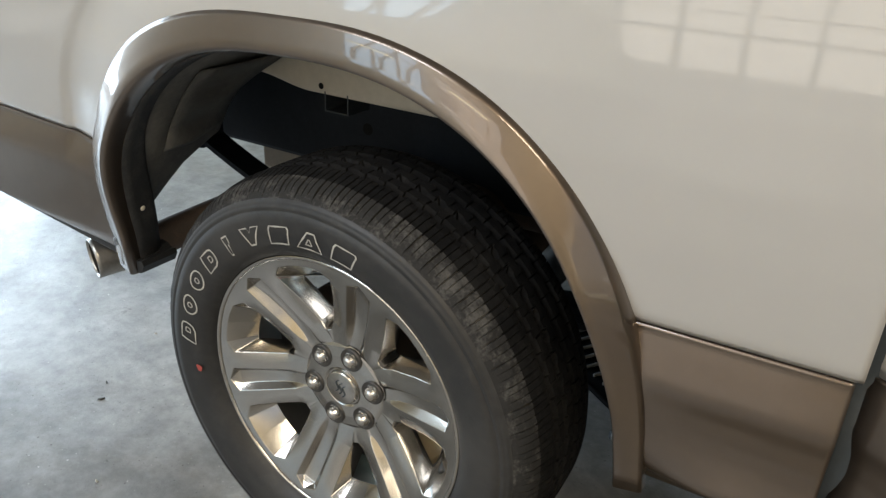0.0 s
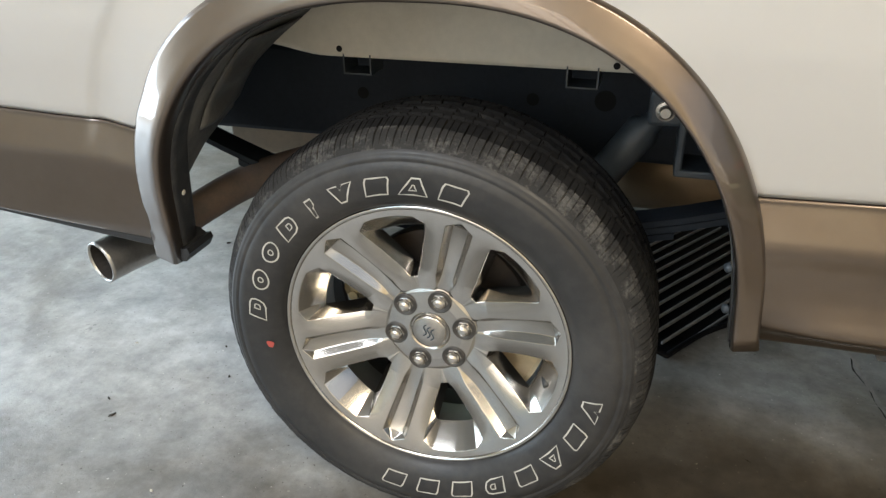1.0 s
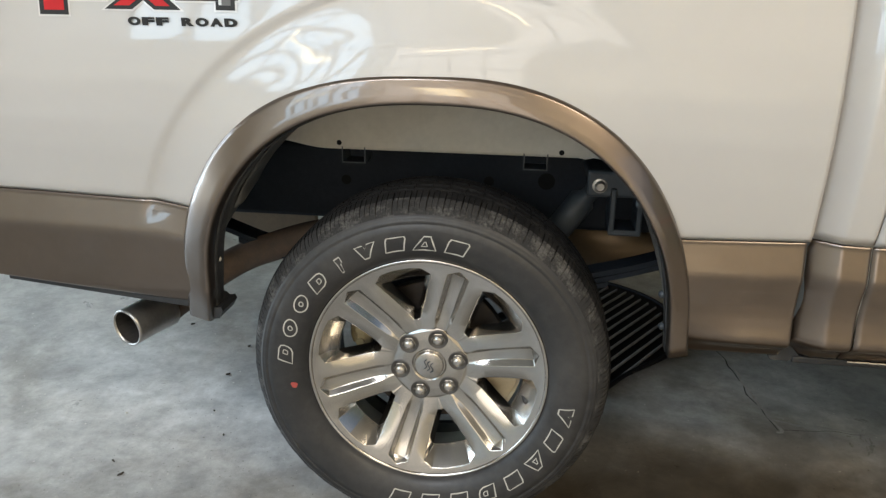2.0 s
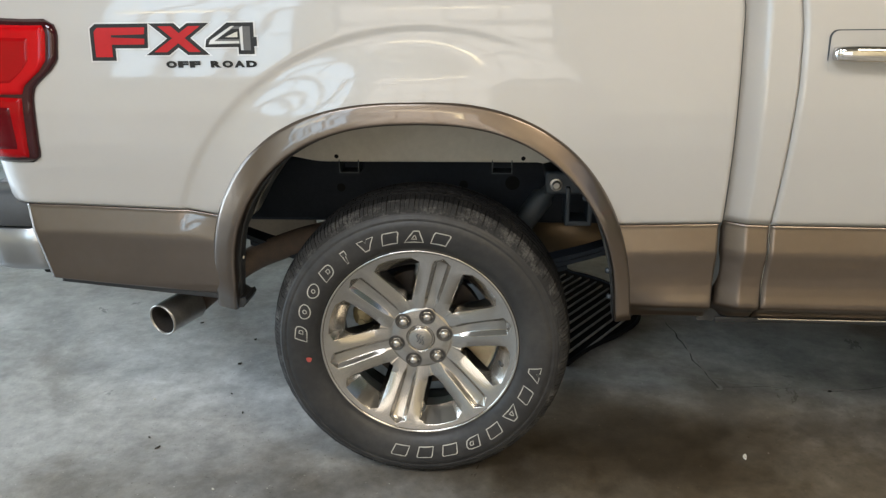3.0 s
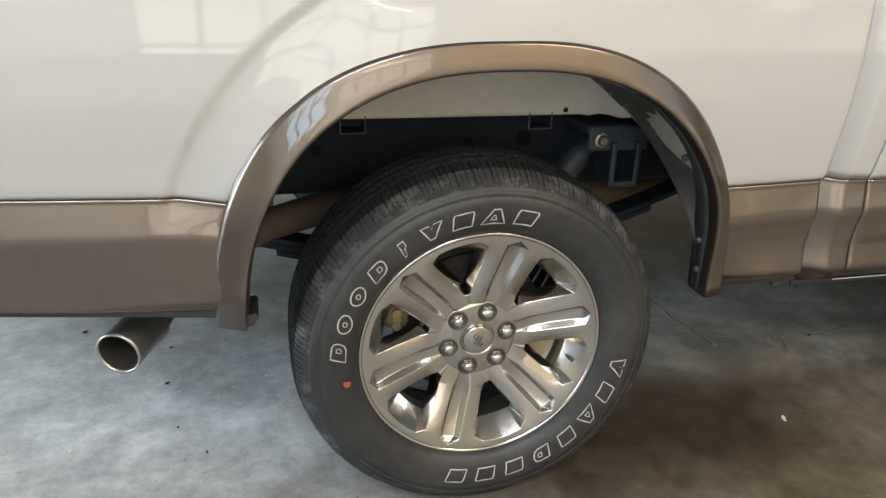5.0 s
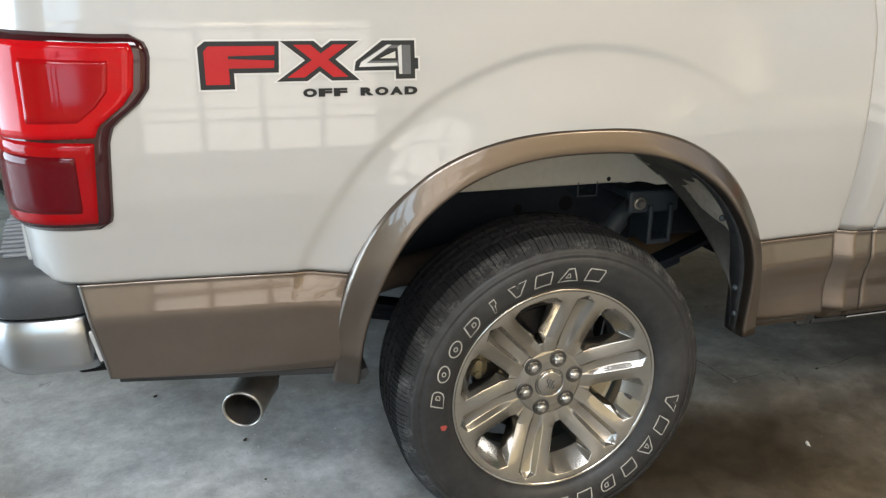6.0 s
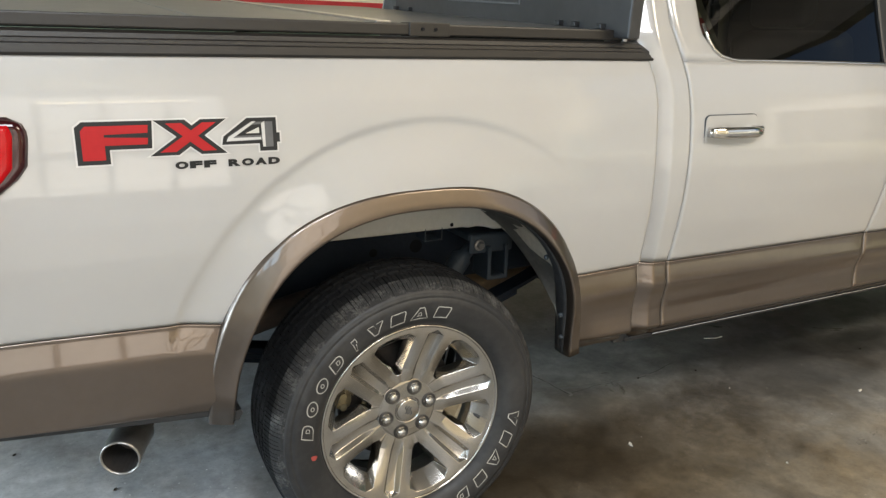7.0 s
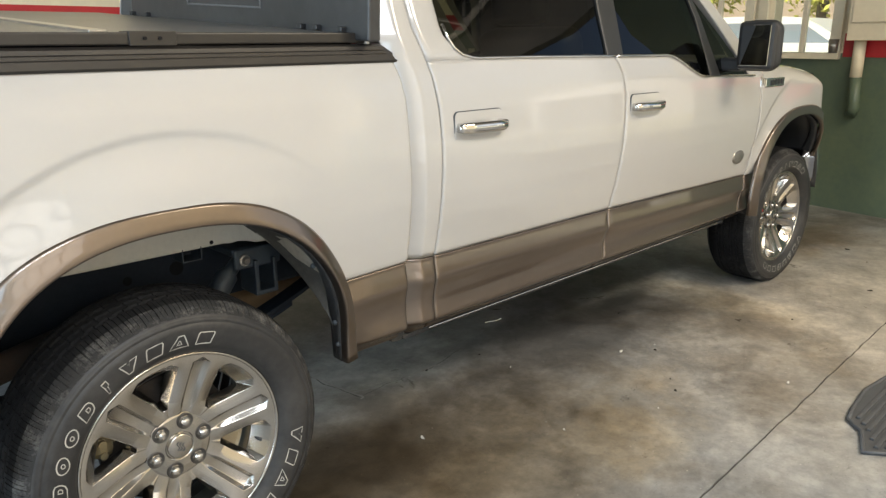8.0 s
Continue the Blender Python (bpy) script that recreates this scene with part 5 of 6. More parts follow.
part("bumper_reflector", block(-0.0045, 0.0045, 0.012, 0.022, -0.035, 0.035, bevel=0.003, turn=pose(-1.008, 0, 0.640, 0, -12, 0)), M_DECAL_SILVER, bumper, "pale end reflector")
part("bumper_bracket", block(-1.06, -0.99, 0.06, 0.30, 0.56, 0.74, bevel=0.01), M_DARK, bumper, "dark bumper bracket")

# front end, roof and screen
hood = sheet(lambda u, v: Vector((3.06 + 1.08 * u, 0.085 + 1.83 * v, 1.262 + 0.055 * math.sin(math.pi * v) ** 0.5 - 0.07 * u * u - 0.10 * smooth(0.92, 1.0, u))), 40, 40)
part("hood", hood, M_WHITE, truck, "white hood", smooth=True, thick=0.01)
part("front_fascia", block(4.10, 4.24, 0.30, 1.70, 0.62, 1.16, bevel=0.03), M_CHROME, truck, "chrome front grille fascia")
part("front_bumper", block(4.12, 4.32, 0.02, 1.98, 0.50, 0.75, bevel=0.06), M_CHROME, truck, "chrome front bumper")
roof = sheet(lambda u, v: Vector((0.78 + 1.70 * u, 0.17 + 1.66 * v, 1.885 + 0.05 * math.sin(math.pi * v) ** 0.6 * (0.4 + 0.6 * math.sin(math.pi * (0.15 + 0.7 * u))))), 30, 24)
part("roof", roof, M_WHITE, truck, "white cab roof", smooth=True, thick=-0.03)
ws = sheet(lambda u, v: Vector((3.14 - 0.68 * v, 0.12 + 0.07 * v + (1.76 - 0.14 * v) * u, 1.25 + 0.63 * v)), 12, 12)
wsg = part("windscreen", ws, M_PANE, truck, "tinted windscreen", smooth=True)
wsg.visible_shadow = False
part("cab_floor", block(0.82, 3.6, 0.06, 1.94, 0.50, 0.56, bevel=0.005), M_DARK, truck, "dark cab floor")
part("firewall", block(3.10, 3.16, 0.10, 1.90, 0.52, 1.23, bevel=0.005), M_DARK, truck, "dark firewall")
dash = prism([(2.72, 0.95), (2.66, 1.10), (2.72, 1.20), (2.85, 1.245), (3.1, 1.235), (3.1, 0.9)], 0.10, 1.90)
part("dashboard", dash, M_SEAT, truck, "dark dashboard")
door_backs = ((0.05, 0.075), (1.925, 1.95))
for y0, y1 in door_backs:
    part("door_lining", block(0.86, 3.1, y0, y1, 0.56, 1.215, bevel=0.004), M_SEAT, truck, "dark door lining")
    part("inner_fender", block(3.16, 4.2, y0 + 0.05, y1 + 0.05 if y0 < 1 else y1, 0.98, 1.20, bevel=0.004), M_DARK, truck, "dark inner fender")
for x in (1.02, 2.02):
    for y in (0.52, 1.48):
        seat = bmesh.new()
        box(seat, x + 0.12, x + 0.66, y - 0.26, y + 0.26, 0.72, 0.90, bevel=0.05, seg=3)
        so = part("seat_cushion", seat, M_SEAT, truck, "dark leather seat", smooth=True)
        back = bmesh.new()
        box(back, x - 0.02, x + 0.15, y - 0.26, y + 0.26, 0.86, 1.46, bevel=0.06, seg=3)
        back.transform(pose(x, y, 0.86, 0, -14, 0) @ pose(-x, -y, -0.86))
        part("seat_back", back, M_SEAT, so, "", smooth=True)
        head = bmesh.new()
        box(head, x - 0.19, x - 0.08, y - 0.14, y + 0.14, 1.47, 1.66, bevel=0.045, seg=3)
        part("headrest", head, M_SEAT, so, "", smooth=True)
wheel_ring = bmesh.new()
tube([(0.19 * math.cos(2 * math.pi * k / 36), 0, 0.19 * math.sin(2 * math.pi * k / 36)) for k in range(37)], 0.016, 10, wheel_ring, caps=False)
wheel_ring.transform(pose(2.60, 1.48, 1.16, 0, 0, 90) @ pose(0, 0, 0, 25, 0, 0))
part("steering_wheel", wheel_ring, M_BLACK, truck, "black steering wheel", smooth=True)


# ---------------------------------------------------------------- side decal
def decal_piece(name, outline, lift, mat, parent, mirror):
    """A thin sticker piece laid on the bed side; outline in (x, z)."""
    bm = bmesh.new()
    vs = [bm.verts.new((x, 0, z)) for x, z in outline]
    bm.faces.new(vs).normal_update()
    bmesh.ops.triangulate(bm, faces=bm.faces[:], ngon_method="EAR_CLIP")
    for k in range(1, 8):
        bmesh.ops.bisect_plane(bm, geom=bm.verts[:] + bm.edges[:] + bm.faces[:], plane_co=(0, 0, 1.12 + 0.014 * k), plane_no=(0, 0, 1))
    for v in bm.verts:
        v.co.y = side_y(v.co.x, v.co.z) - lift
    bmesh.ops.recalc_face_normals(bm, faces=bm.faces)
    return part(name, bm, mat, parent, mirror=mirror, thick=0.0)


def side_decal():
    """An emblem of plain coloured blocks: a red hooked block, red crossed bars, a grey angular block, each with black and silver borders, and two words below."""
    X0, Z0, S = -0.7615, 1.1425, 0.0832

    def at(pts, grow=0.0):
        """The outline in metres, moved outwards by grow."""
        p = [Vector((X0 + S * x, Z0 + 1.03 * S * z)) for x, z in pts]
        if not grow:
            return p
        area = sum(a.x * b.y - b.x * a.y for a, b in zip(p, p[1:] + p[:1]))
        sign = 1 if area > 0 else -1
        out = []
        for a, b, c in zip(p[-1:] + p[:-1], p, p[1:] + p[:1]):
            d1, d2 = (b - a).normalized(), (c - b).normalized()
            n1, n2 = Vector((d1.y, -d1.x)) * sign, Vector((d2.y, -d2.x)) * sign
            m = (n1 + n2).normalized()
            out.append(b + m * min(grow / max(m.dot(n1), 0.35), 2 * grow))
        return out
    hook = [(0.0, 0.0), (0.72, 0.0), (0.72, 0.33), (1.68, 0.33), (1.72, 0.98), (0.16, 0.98), (0.0, 0.86)]
    hook_red = [(0.12, 0.10), (0.62, 0.10), (0.62, 0.43), (1.58, 0.43), (1.60, 0.58), (0.62, 0.62), (0.62, 0.68), (1.60, 0.70), (1.62, 0.88), (0.22, 0.88), (0.12, 0.78)]
    bar_a = [(1.62, 0.14), (2.30, 0.14), (3.50, 0.98), (2.86, 0.98)]
    bar_b = [(1.74, 0.98), (2.48, 0.98), (3.48, 0.14), (2.84, 0.14)]
    bar_a_red = [(1.86, 0.22), (2.24, 0.22), (3.24, 0.90), (2.90, 0.90)]
    bar_b_red = [(2.02, 0.90), (2.40, 0.90), (3.22, 0.22), (2.88, 0.22)]
    angle = [(3.36, 0.34), (3.40, 0.54), (4.02, 0.98), (4.78, 0.98), (4.78, 0.60), (4.86, 0.60), (4.86, 0.36), (4.78, 0.36), (4.78, 0.15), (4.32, 0.15), (4.32, 0.34)]
    angle_grey = [(3.48, 0.42), (3.52, 0.54), (4.10, 0.88), (4.68, 0.88), (4.68, 0.25), (4.42, 0.25), (4.42, 0.42)]
    decal = decal_piece("side_decal", at(hook, 0.0035), 0.0010, M_DECAL_SILVER, None, False)
    tagged(decal, "red, black and grey emblem sticker on the white bed side", "decal")
    for k, outline in enumerate((bar_a, bar_b, angle)):
        decal_piece("silver_border", at(outline, 0.0035), 0.0012 + 0.0001 * k, M_DECAL_SILVER, decal, False)
    for k, outline in enumerate((hook, bar_a, bar_b, angle)):
        decal_piece("black_border", at(outline), 0.0017 + 0.0001 * k, M_DECAL_BLACK, decal, False)
    for k, outline in enumerate((hook_red, bar_a_red, bar_b_red)):
        decal_piece("red_block", at(outline), 0.0023 + 0.0001 * k, M_DECAL_RED, decal, False)
    decal_piece("grey_block", at(angle_grey), 0.0025, M_DECAL_GREY, decal, False)
    decal_piece("black_inset", at([(3.72, 0.55), (4.38, 0.55), (4.38, 0.82), (4.16, 0.81)]), 0.0031, M_DECAL_BLACK, decal, False)
    decal_piece("white_opening", at([(3.96, 0.60), (4.32, 0.60), (4.32, 0.75)]), 0.0036, M_CHIP, decal, False)
    decal_piece("silver_edge", at([(3.47, 0.42), (3.52, 0.52), (4.14, 0.89), (4.24, 0.89), (3.64, 0.50), (4.36, 0.50), (4.36, 0.44)]), 0.0034, M_DECAL_SILVER, decal, False)
    decal_piece("silver_edge", at([(4.38, 0.84), (4.47, 0.89), (4.47, 0.26), (4.40, 0.26)]), 0.0035, M_DECAL_SILVER, decal, False)
    advance = 0.0
    for ch in "OFF ROAD":
        if ch == " ":
            advance += 0.022
            continue
        cu = bpy.data.curves.new("decal_letter", "FONT")
        cu.body, cu.size, cu.extrude, cu.offset = ch, 0.0270, 0.0003, 0.0019
        ob = new("decal_letter", cu)
        me = bpy.data.meshes.new_from_object(ob.evaluated_get(bpy.context.evaluated_depsgraph_get()))
        bpy.data.objects.remove(ob)
        lo, hi = min(v.co.x for v in me.vertices), max(v.co.x for v in me.vertices)
        for v in me.vertices:
            v.co.x = (v.co.x - lo) * 0.0256 / (hi - lo)
            v.co.y *= 0.70
        me.materials.append(M_DECAL_BLACK)
        w = new("decal_letter", me)
        w.parent = decal
        w.matrix_basis = pose(-0.580 + advance, side_y(-0.580 + advance, 1.13) - 0.002, 1.1268, 90 + 2.4, 0, 0)
        tagged(w, "small black letter")
        advance += 0.0287
    return decal


side_decal()


# ---------------------------------------------------------------- tonneau cover on the bed
cover = thing("tonneau_cover", "dark grey folding bed cover, partly folded up against the cab", "bed cover")
TILT = math.atan2(0.085, 1.5)
tilt = pose(0, 0.02, 1.430, math.degrees(TILT), 0, 0)
for a, b in ((-1.06, -0.505), (-0.495, -0.075), (-0.055, 0.60)):
    bm = block(a, b, 0.05, 1.86, -0.022, 0.0, bevel=0.006, turn=tilt)
    part("cover_panel", bm, M_COVER, cover, "grey vinyl cover panel")
part("cover_hinge", block(-0.085, -0.045, 0.05, 1.86, -0.004, 0.006, bevel=0.002, turn=tilt), M_STEEL, cover, "pale hinge strip")
for y in (0.022, 1.915):
    bm = bmesh.new()
    box(bm, -1.06, 0.645, y, y + 0.05, 1.405, 1.433, bevel=0.004)
    box(bm, -0.02, 0.09, y - 0.004, y + 0.05, 1.403, 1.436, bevel=0.002)
    part("cover_side_rail", bm, M_RAIL, cover, "black side rail")
for x in (0.015, 0.050):
    part("rail_bolt", tube([(x, 0.0185, 1.420), (x, 0.014, 1.420)], 0.0042, 10), M_DARK, cover, "dark rail bolt")
part("rail_end_cap", block(0.636, 0.650, 0.016, 0.07, 1.402, 1.437, bevel=0.003), M_DECAL_SILVER, cover, "worn rail end")
up = pose(0.615, -0.04, 1.430, math.degrees(TILT), 0, 0)
bm = bmesh.new()
box(bm, -0.012, 0.03, 0.0, 1.56, -0.022, 0.60, bevel=0.006)
bm.transform(up)
folded = part("folded_panel", bm, M_FOLD, cover, "folded-up grey cover panel")
for y0, y1, z0, z1 in ((0.55, 1.05, 0.05, 0.056), (0.55, 1.05, 0.30, 0.306), (0.545, 0.551, 0.05, 0.306), (1.045, 1.051, 0.05, 0.306)):
    part("pressed_ridge", block(-0.0165, -0.011, y0, y1, z0, z1, bevel=0.001, turn=up), M_DECAL_GREY, folded)
for y in (0.10, 0.22, 0.30, 1.38, 1.52):
    part("panel_clip", block(-0.03, -0.011, y, y + 0.022, -0.002, 0.014, bevel=0.003, turn=up), M_BLACK, folded, "black clip")


# ---------------------------------------------------------------- the workshop
def structure(name, bm, mat, label, smooth=False, thick=0.0):
    return tagged(part(name, bm, mat, None, label, smooth=smooth, thick=thick), kind="structure")


def joint_y(x):
    """The saw-cut joint in the floor, a little ragged."""
    return -0.765 + 0.030 * (x - 1.3) + 0.006 * noise.noise((x * 5.0, 3.1, 0)) + 0.003 * noise.noise((x * 23.0, 7.7, 0))


base = bmesh.new()
box(base, -60, 60, -60, 60, -0.30, -0.012)
structure("ground", base, M_ROAD, "pale ground under and around the workshop")


def slab(y_edge_lo, y_edge_hi):
    bm = bmesh.new()
    n = 500
    lo, hi = [], []
    for i in range(n + 1):
        x = -7.2 + 13.6 * i / n
        lo.append((bm.verts.new((x, y_edge_lo(x), 0)), bm.verts.new((x, y_edge_lo(x), -0.012))))
        hi.append((bm.verts.new((x, y_edge_hi(x), 0)), bm.verts.new((x, y_edge_hi(x), -0.012))))
    for i in range(n):
        bm.faces.new((lo[i][0], lo[i + 1][0], hi[i + 1][0], hi[i][0]))
        bm.faces.new((lo[i][1], lo[i + 1][1], lo[i + 1][0], lo[i][0]))
        bm.faces.new((hi[i][0], hi[i + 1][0], hi[i + 1][1], hi[i][1]))
    return bm


structure("floor", slab(lambda x: joint_y(x) + 0.0035 + 0.002 * noise.noise((x * 31, 0, 5)), lambda x: 5.2), M_FLOOR, "stained grey-brown sealed concrete floor with painted-in shade and light")
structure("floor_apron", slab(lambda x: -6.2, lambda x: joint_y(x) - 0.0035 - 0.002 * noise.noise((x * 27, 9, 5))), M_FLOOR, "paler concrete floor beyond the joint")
structure("joint_filler", block(-7.2, 6.4, -1.15, -0.55, -0.0115, -0.006, bevel=0), M_JOINT, "dirt in the floor joint")


def crack(points, w, seed, z=0.0012):
    bm = bmesh.new()
    pts = bend([(x, y, 0) for x, y in points], 14)
    rows = []
    for i, p in enumerate(pts):
        d = (pts[min(i + 1, len(pts) - 1)] - pts[max(i - 1, 0)]).normalized()
        s = Vector((-d.y, d.x, 0))
        q = p + s * 0.012 * noise.noise((p.x * 14 + seed, p.y * 14, 0))
        ww = w * (0.5 + abs(noise.noise((p.x * 30, p.y * 30, seed)))) * min(1, (i + 1) / 4, (len(pts) - i) / 4)
        rows.append((bm.verts.new(q + s * ww + Vector((0, 0, z))), bm.verts.new(q - s * ww + Vector((0, 0, z)))))
    for a, b in zip(rows, rows[1:]):
        bm.faces.new((a[0], b[0], b[1], a[1]))
    return bm


cr = structure("floor_crack", crack([(0.90, 1.10), (0.916, 0.934), (0.935, 0.72), (0.959, 0.543)], 0.0022, 1.0), M_JOINT, "dark crack in the concrete")
structure("floor_crack", crack([(0.959, 0.543), (1.15, 0.56), (1.339, 0.543), (1.6, 0.60)], 0.0012, 4.0), M_JOINT, "dark crack in the concrete")
# pale ribbons: dust, and the crack's sheen held in the colour
M_DUST_SHEEN = material("pale_dust_and_sheen", (0.46, 0.44, 0.41), 0.9, second=(0.26, 0.25, 0.23), scale=20)
structure("dust_sheen_line", crack([(0.93, 0.60), (1.10, 0.575), (1.25, 0.555), (1.42, 0.545)], 0.007, 6.0, 0.0026), M_DUST_SHEEN, "pale dust and painted sheen along the crack")
structure("dust_sheen_line", crack([(0.93, 0.92), (0.94, 0.75), (0.965, 0.56), (0.955, 0.54)], 0.006, 8.0, 0.0026), M_DUST_SHEEN, "pale dust and painted sheen along the crack")

# walls: green dado, red stripe, cream above
WALL_A, WALL_B = Vector((4.82, -6.2)), Vector((6.78, 5.2))


def wall_pose():
    d = (WALL_B - WALL_A)
    return Matrix.Translation((WALL_A.x, WALL_A.y, 0)) @ pose(0, 0, 0, 0, 0, math.degrees(math.atan2(d.y, d.x)))


FRONT = wall_pose()
SLOPE = (WALL_B.x - WALL_A.x) / (WALL_B.y - WALL_A.y)


def along(y):
    """Length along the front wall of the point of it at y."""
    return (y - WALL_A.y) * math.sqrt(1 + SLOPE * SLOPE)


def front_piece(name, y0, y1, d0, d1, z0, z1, mat, label, parent=None, bevel=0.004, kind="structure"):
    bm = bmesh.new()
    box(bm, along(y0), along(y1), d0, d1, z0, z1, bevel=bevel)
    bm.transform(FRONT)
    ob = part(name, bm, mat, parent, label)
    return tagged(ob, kind=kind) if parent is None else ob


WIN = [(0.64, 1.22), (1.44, 2.10)]
Z_SILL, Z_HEAD = 1.285, 2.75
for a, b, z0 in ((-6.2, -5.6, 0.0), (-1.7, 5.2, 0.0)):
    front_piece("wall_front", a, b, -0.20, 0.0, z0, Z_SILL, M_GREEN, "dark green painted lower wall", bevel=0)
# unseen panel, coloured dark so the cab glass reflects less
front_piece("wall_front_upper", -1.7, -0.48, -0.20, 0.0, Z_SILL, 4.4, M_GREEN, "unseen panel beside the open bay, dark green to darken glass reflections", bevel=0)
for a, b in ((-6.2, -5.6), (-0.48, 0.64), (1.22, 1.44), (2.10, 5.2)):
    front_piece("wall_front_upper", a, b, -0.20, 0.0, Z_SILL, 4.4, M_CREAM, "cream painted upper wall", bevel=0)
# unseen wall piece, also kept dark for the glass reflections
front_piece("wall_front_upper", -5.6, -1.7, -0.20, 0.0, 3.35, 4.4, M_TRUSS, "unseen wall over the open bay, grey to darken glass reflections", bevel=0)
for a, b in WIN:
    front_piece("wall_front_upper", a, b, -0.20, 0.0, Z_HEAD, 4.4, M_CREAM, "cream painted wall over the window", bevel=0)
front_piece("red_stripe", -1.7, 0.53, -0.0, 0.006, 1.255, 1.44, M_REDWALL, "red painted stripe", bevel=0)
for i, (a, b) in enumerate(WIN):
    fr = front_piece("window_%d" % (i + 1), a - 0.09, b + 0.09, -0.02, 0.05, Z_SILL - 0.05, Z_SILL, M_TRIMWOOD, "cream wooden window in the front wall")
    for y0, y1 in ((a - 0.09, a), (b, b + 0.09)):
        front_piece("window_casing", y0, y1, 0.002, 0.03, Z_SILL, Z_HEAD + 0.08, M_TRIMWOOD, "", fr)
    front_piece("window_head", a, b, 0.002, 0.03, Z_HEAD, Z_HEAD + 0.08, M_TRIMWOOD, "", fr)
    front_piece("mullion", (a + b) / 2 - 0.02, (a + b) / 2 + 0.02, -0.10, -0.06, Z_SILL, Z_HEAD, M_TRIMWOOD, "", fr)
    front_piece("transom", a, b, -0.10, -0.06, (Z_SILL + Z_HEAD) / 2 - 0.02, (Z_SILL + Z_HEAD) / 2 + 0.02, M_TRIMWOOD, "", fr)
    g = front_piece("window_pane", a, b, -0.085, -0.08, Z_SILL, Z_HEAD, M_CLEAR, "clear window pane", fr, bevel=0)
    g.visible_shadow = False

# electric box with its pipe, and a metal cup on the sill
eb = thing("electric_box", "cream painted electric cabinet with a conduit on the green wall", "electric box")
front_piece("cabinet", -0.30, 0.44, 0.006, 0.16, 1.385, 2.4, M_CREAM, "", eb)
front_piece("cabinet_door", -0.26, 0.41, 0.16, 0.172, 1.52, 2.36, M_CREAM, "", eb)
bm = tube([(along(0.375), 0.06, 1.40), (along(0.375), 0.06, 1.10)], 0.045, 16)
bm.transform(FRONT)
part("conduit", bm, M_CREAM, eb, "cream conduit", smooth=True)
bm = tube([(along(0.372), 0.06, 1.10), (along(0.36), 0.06, 0.86), (along(0.39), 0.03, 0.80)], 0.042, 16)
bm.transform(FRONT)
part("lower_conduit", bm, M_GREEN, eb, "green painted lower conduit", smooth=True)
cup = lathe([(0.0, 0.0), (0.035, 0.0), (0.042, 0.11), (0.039, 0.11), (0.033, 0.006), (0.0, 0.006)], 24)
cup.transform(FRONT @ pose(along(0.60), 0.03, Z_SILL) @ pose(0, 0, 0, 90, 0, 0))
tagged(part("metal_cup", cup, M_STEEL, None, "small metal cup on the window sill", smooth=True), category="cup")

# far side wall with the same bands
NY = 4.2
for z0, z1, mat, nm, lb in ((0.0, 1.50, M_GREEN, "wall_north", "dark green painted lower wall"), (1.50, 1.655, M_REDWALL, "wall_north_stripe", "red painted stripe"), (1.655, 4.4, M_CREAM, "wall_north_upper", "cream painted upper wall")):
    structure(nm, block(-7.2, 6.9, NY - (0.004 if "stripe" in nm else 0), NY + 0.2, z0, z1, bevel=0), mat, lb)
# wall behind the truck with the open bay door, wall beside it with a glazed door and high windows
for y0, y1, z0, z1 in ((-6.2, -1.75, 0, 4.4), (3.5, NY, 0, 4.4), (-1.75, 3.5, 3.6, 4.4)):
    structure("wall_rear", block(-7.2, -7.0, y0, y1, z0, z1, bevel=0), M_CREAM, "cream workshop wall beside the open bay")
for x0, x1, z0, z1 in ((-7.2, -3.9, 0, 4.4), (-3.9, -1.9, 0, 1.4), (-3.9, -1.9, 3.9, 4.4), (-1.9, -1.5, 0, 4.4), (-1.5, 0.7, 3.2, 4.4), (0.7, 5.0, 0, 4.4)):
    structure("wall_south", block(x0, x1, -6.2, -6.0, z0, z1, bevel=0), M_CREAM, "cream workshop wall")
gd = tagged(thing("door_glazed", "glazed sectional bay door with metal bars", "door"), kind="structure")
for k in range(5):
    x = -1.5 + 2.2 * k / 4
    part("upright_bar", block(x - 0.03, x + 0.03, -5.86, -5.80, 0.0, 3.2, bevel=0.003), M_TRUSS, gd)
for k in range(6):
    z = 3.2 * k / 5
    part("cross_bar", block(-1.5, 0.7, -5.862, -5.798, max(0, z - 0.03), z + 0.03, bevel=0.003), M_TRUSS, gd)
hw = tagged(thing("window_high", "tall steel workshop window with slanting braces", "window"), kind="structure")
for k in range(4):
    x = -3.9 + 2.0 * k / 3
    part("steel_bar", block(x - 0.045, x + 0.045, -5.84, -5.79, 1.4, 3.9, bevel=0.003), M_TRUSS, hw)
for z in (1.4, 2.23, 3.07, 3.9):
    part("steel_rail", block(-3.9, -1.9, -5.842, -5.788, z - 0.025, z + 0.025, bevel=0.003), M_TRUSS, hw)
for k in range(3):
    x = -4.0 + 0.65 * k
    part("brace", tube([(x, -5.6, 1.38), (x + 1.2, -5.6, 3.9)], 0.05, 8), M_TRUSS, hw)
# boards leave two holes for the added roof fill lamps
roof_boards = bmesh.new()
for x0, x1, y0, y1 in ((-7.2, 7.0, -6.2, -4.72), (-7.2, 7.0, -2.88, NY + 0.2), (-7.2, -2.82, -4.72, -2.88), (-0.38, 1.58, -4.72, -2.88), (4.02, 7.0, -4.72, -2.88)):
    box(roof_boards, x0, x1, y0, y1, 4.4, 4.5)
structure("ceiling", roof_boards, M_CEILING, "boarded workshop ceiling with two openings added for fill light")
truss = thing("roof_truss", "painted steel roof truss", "truss", "roof trusses")
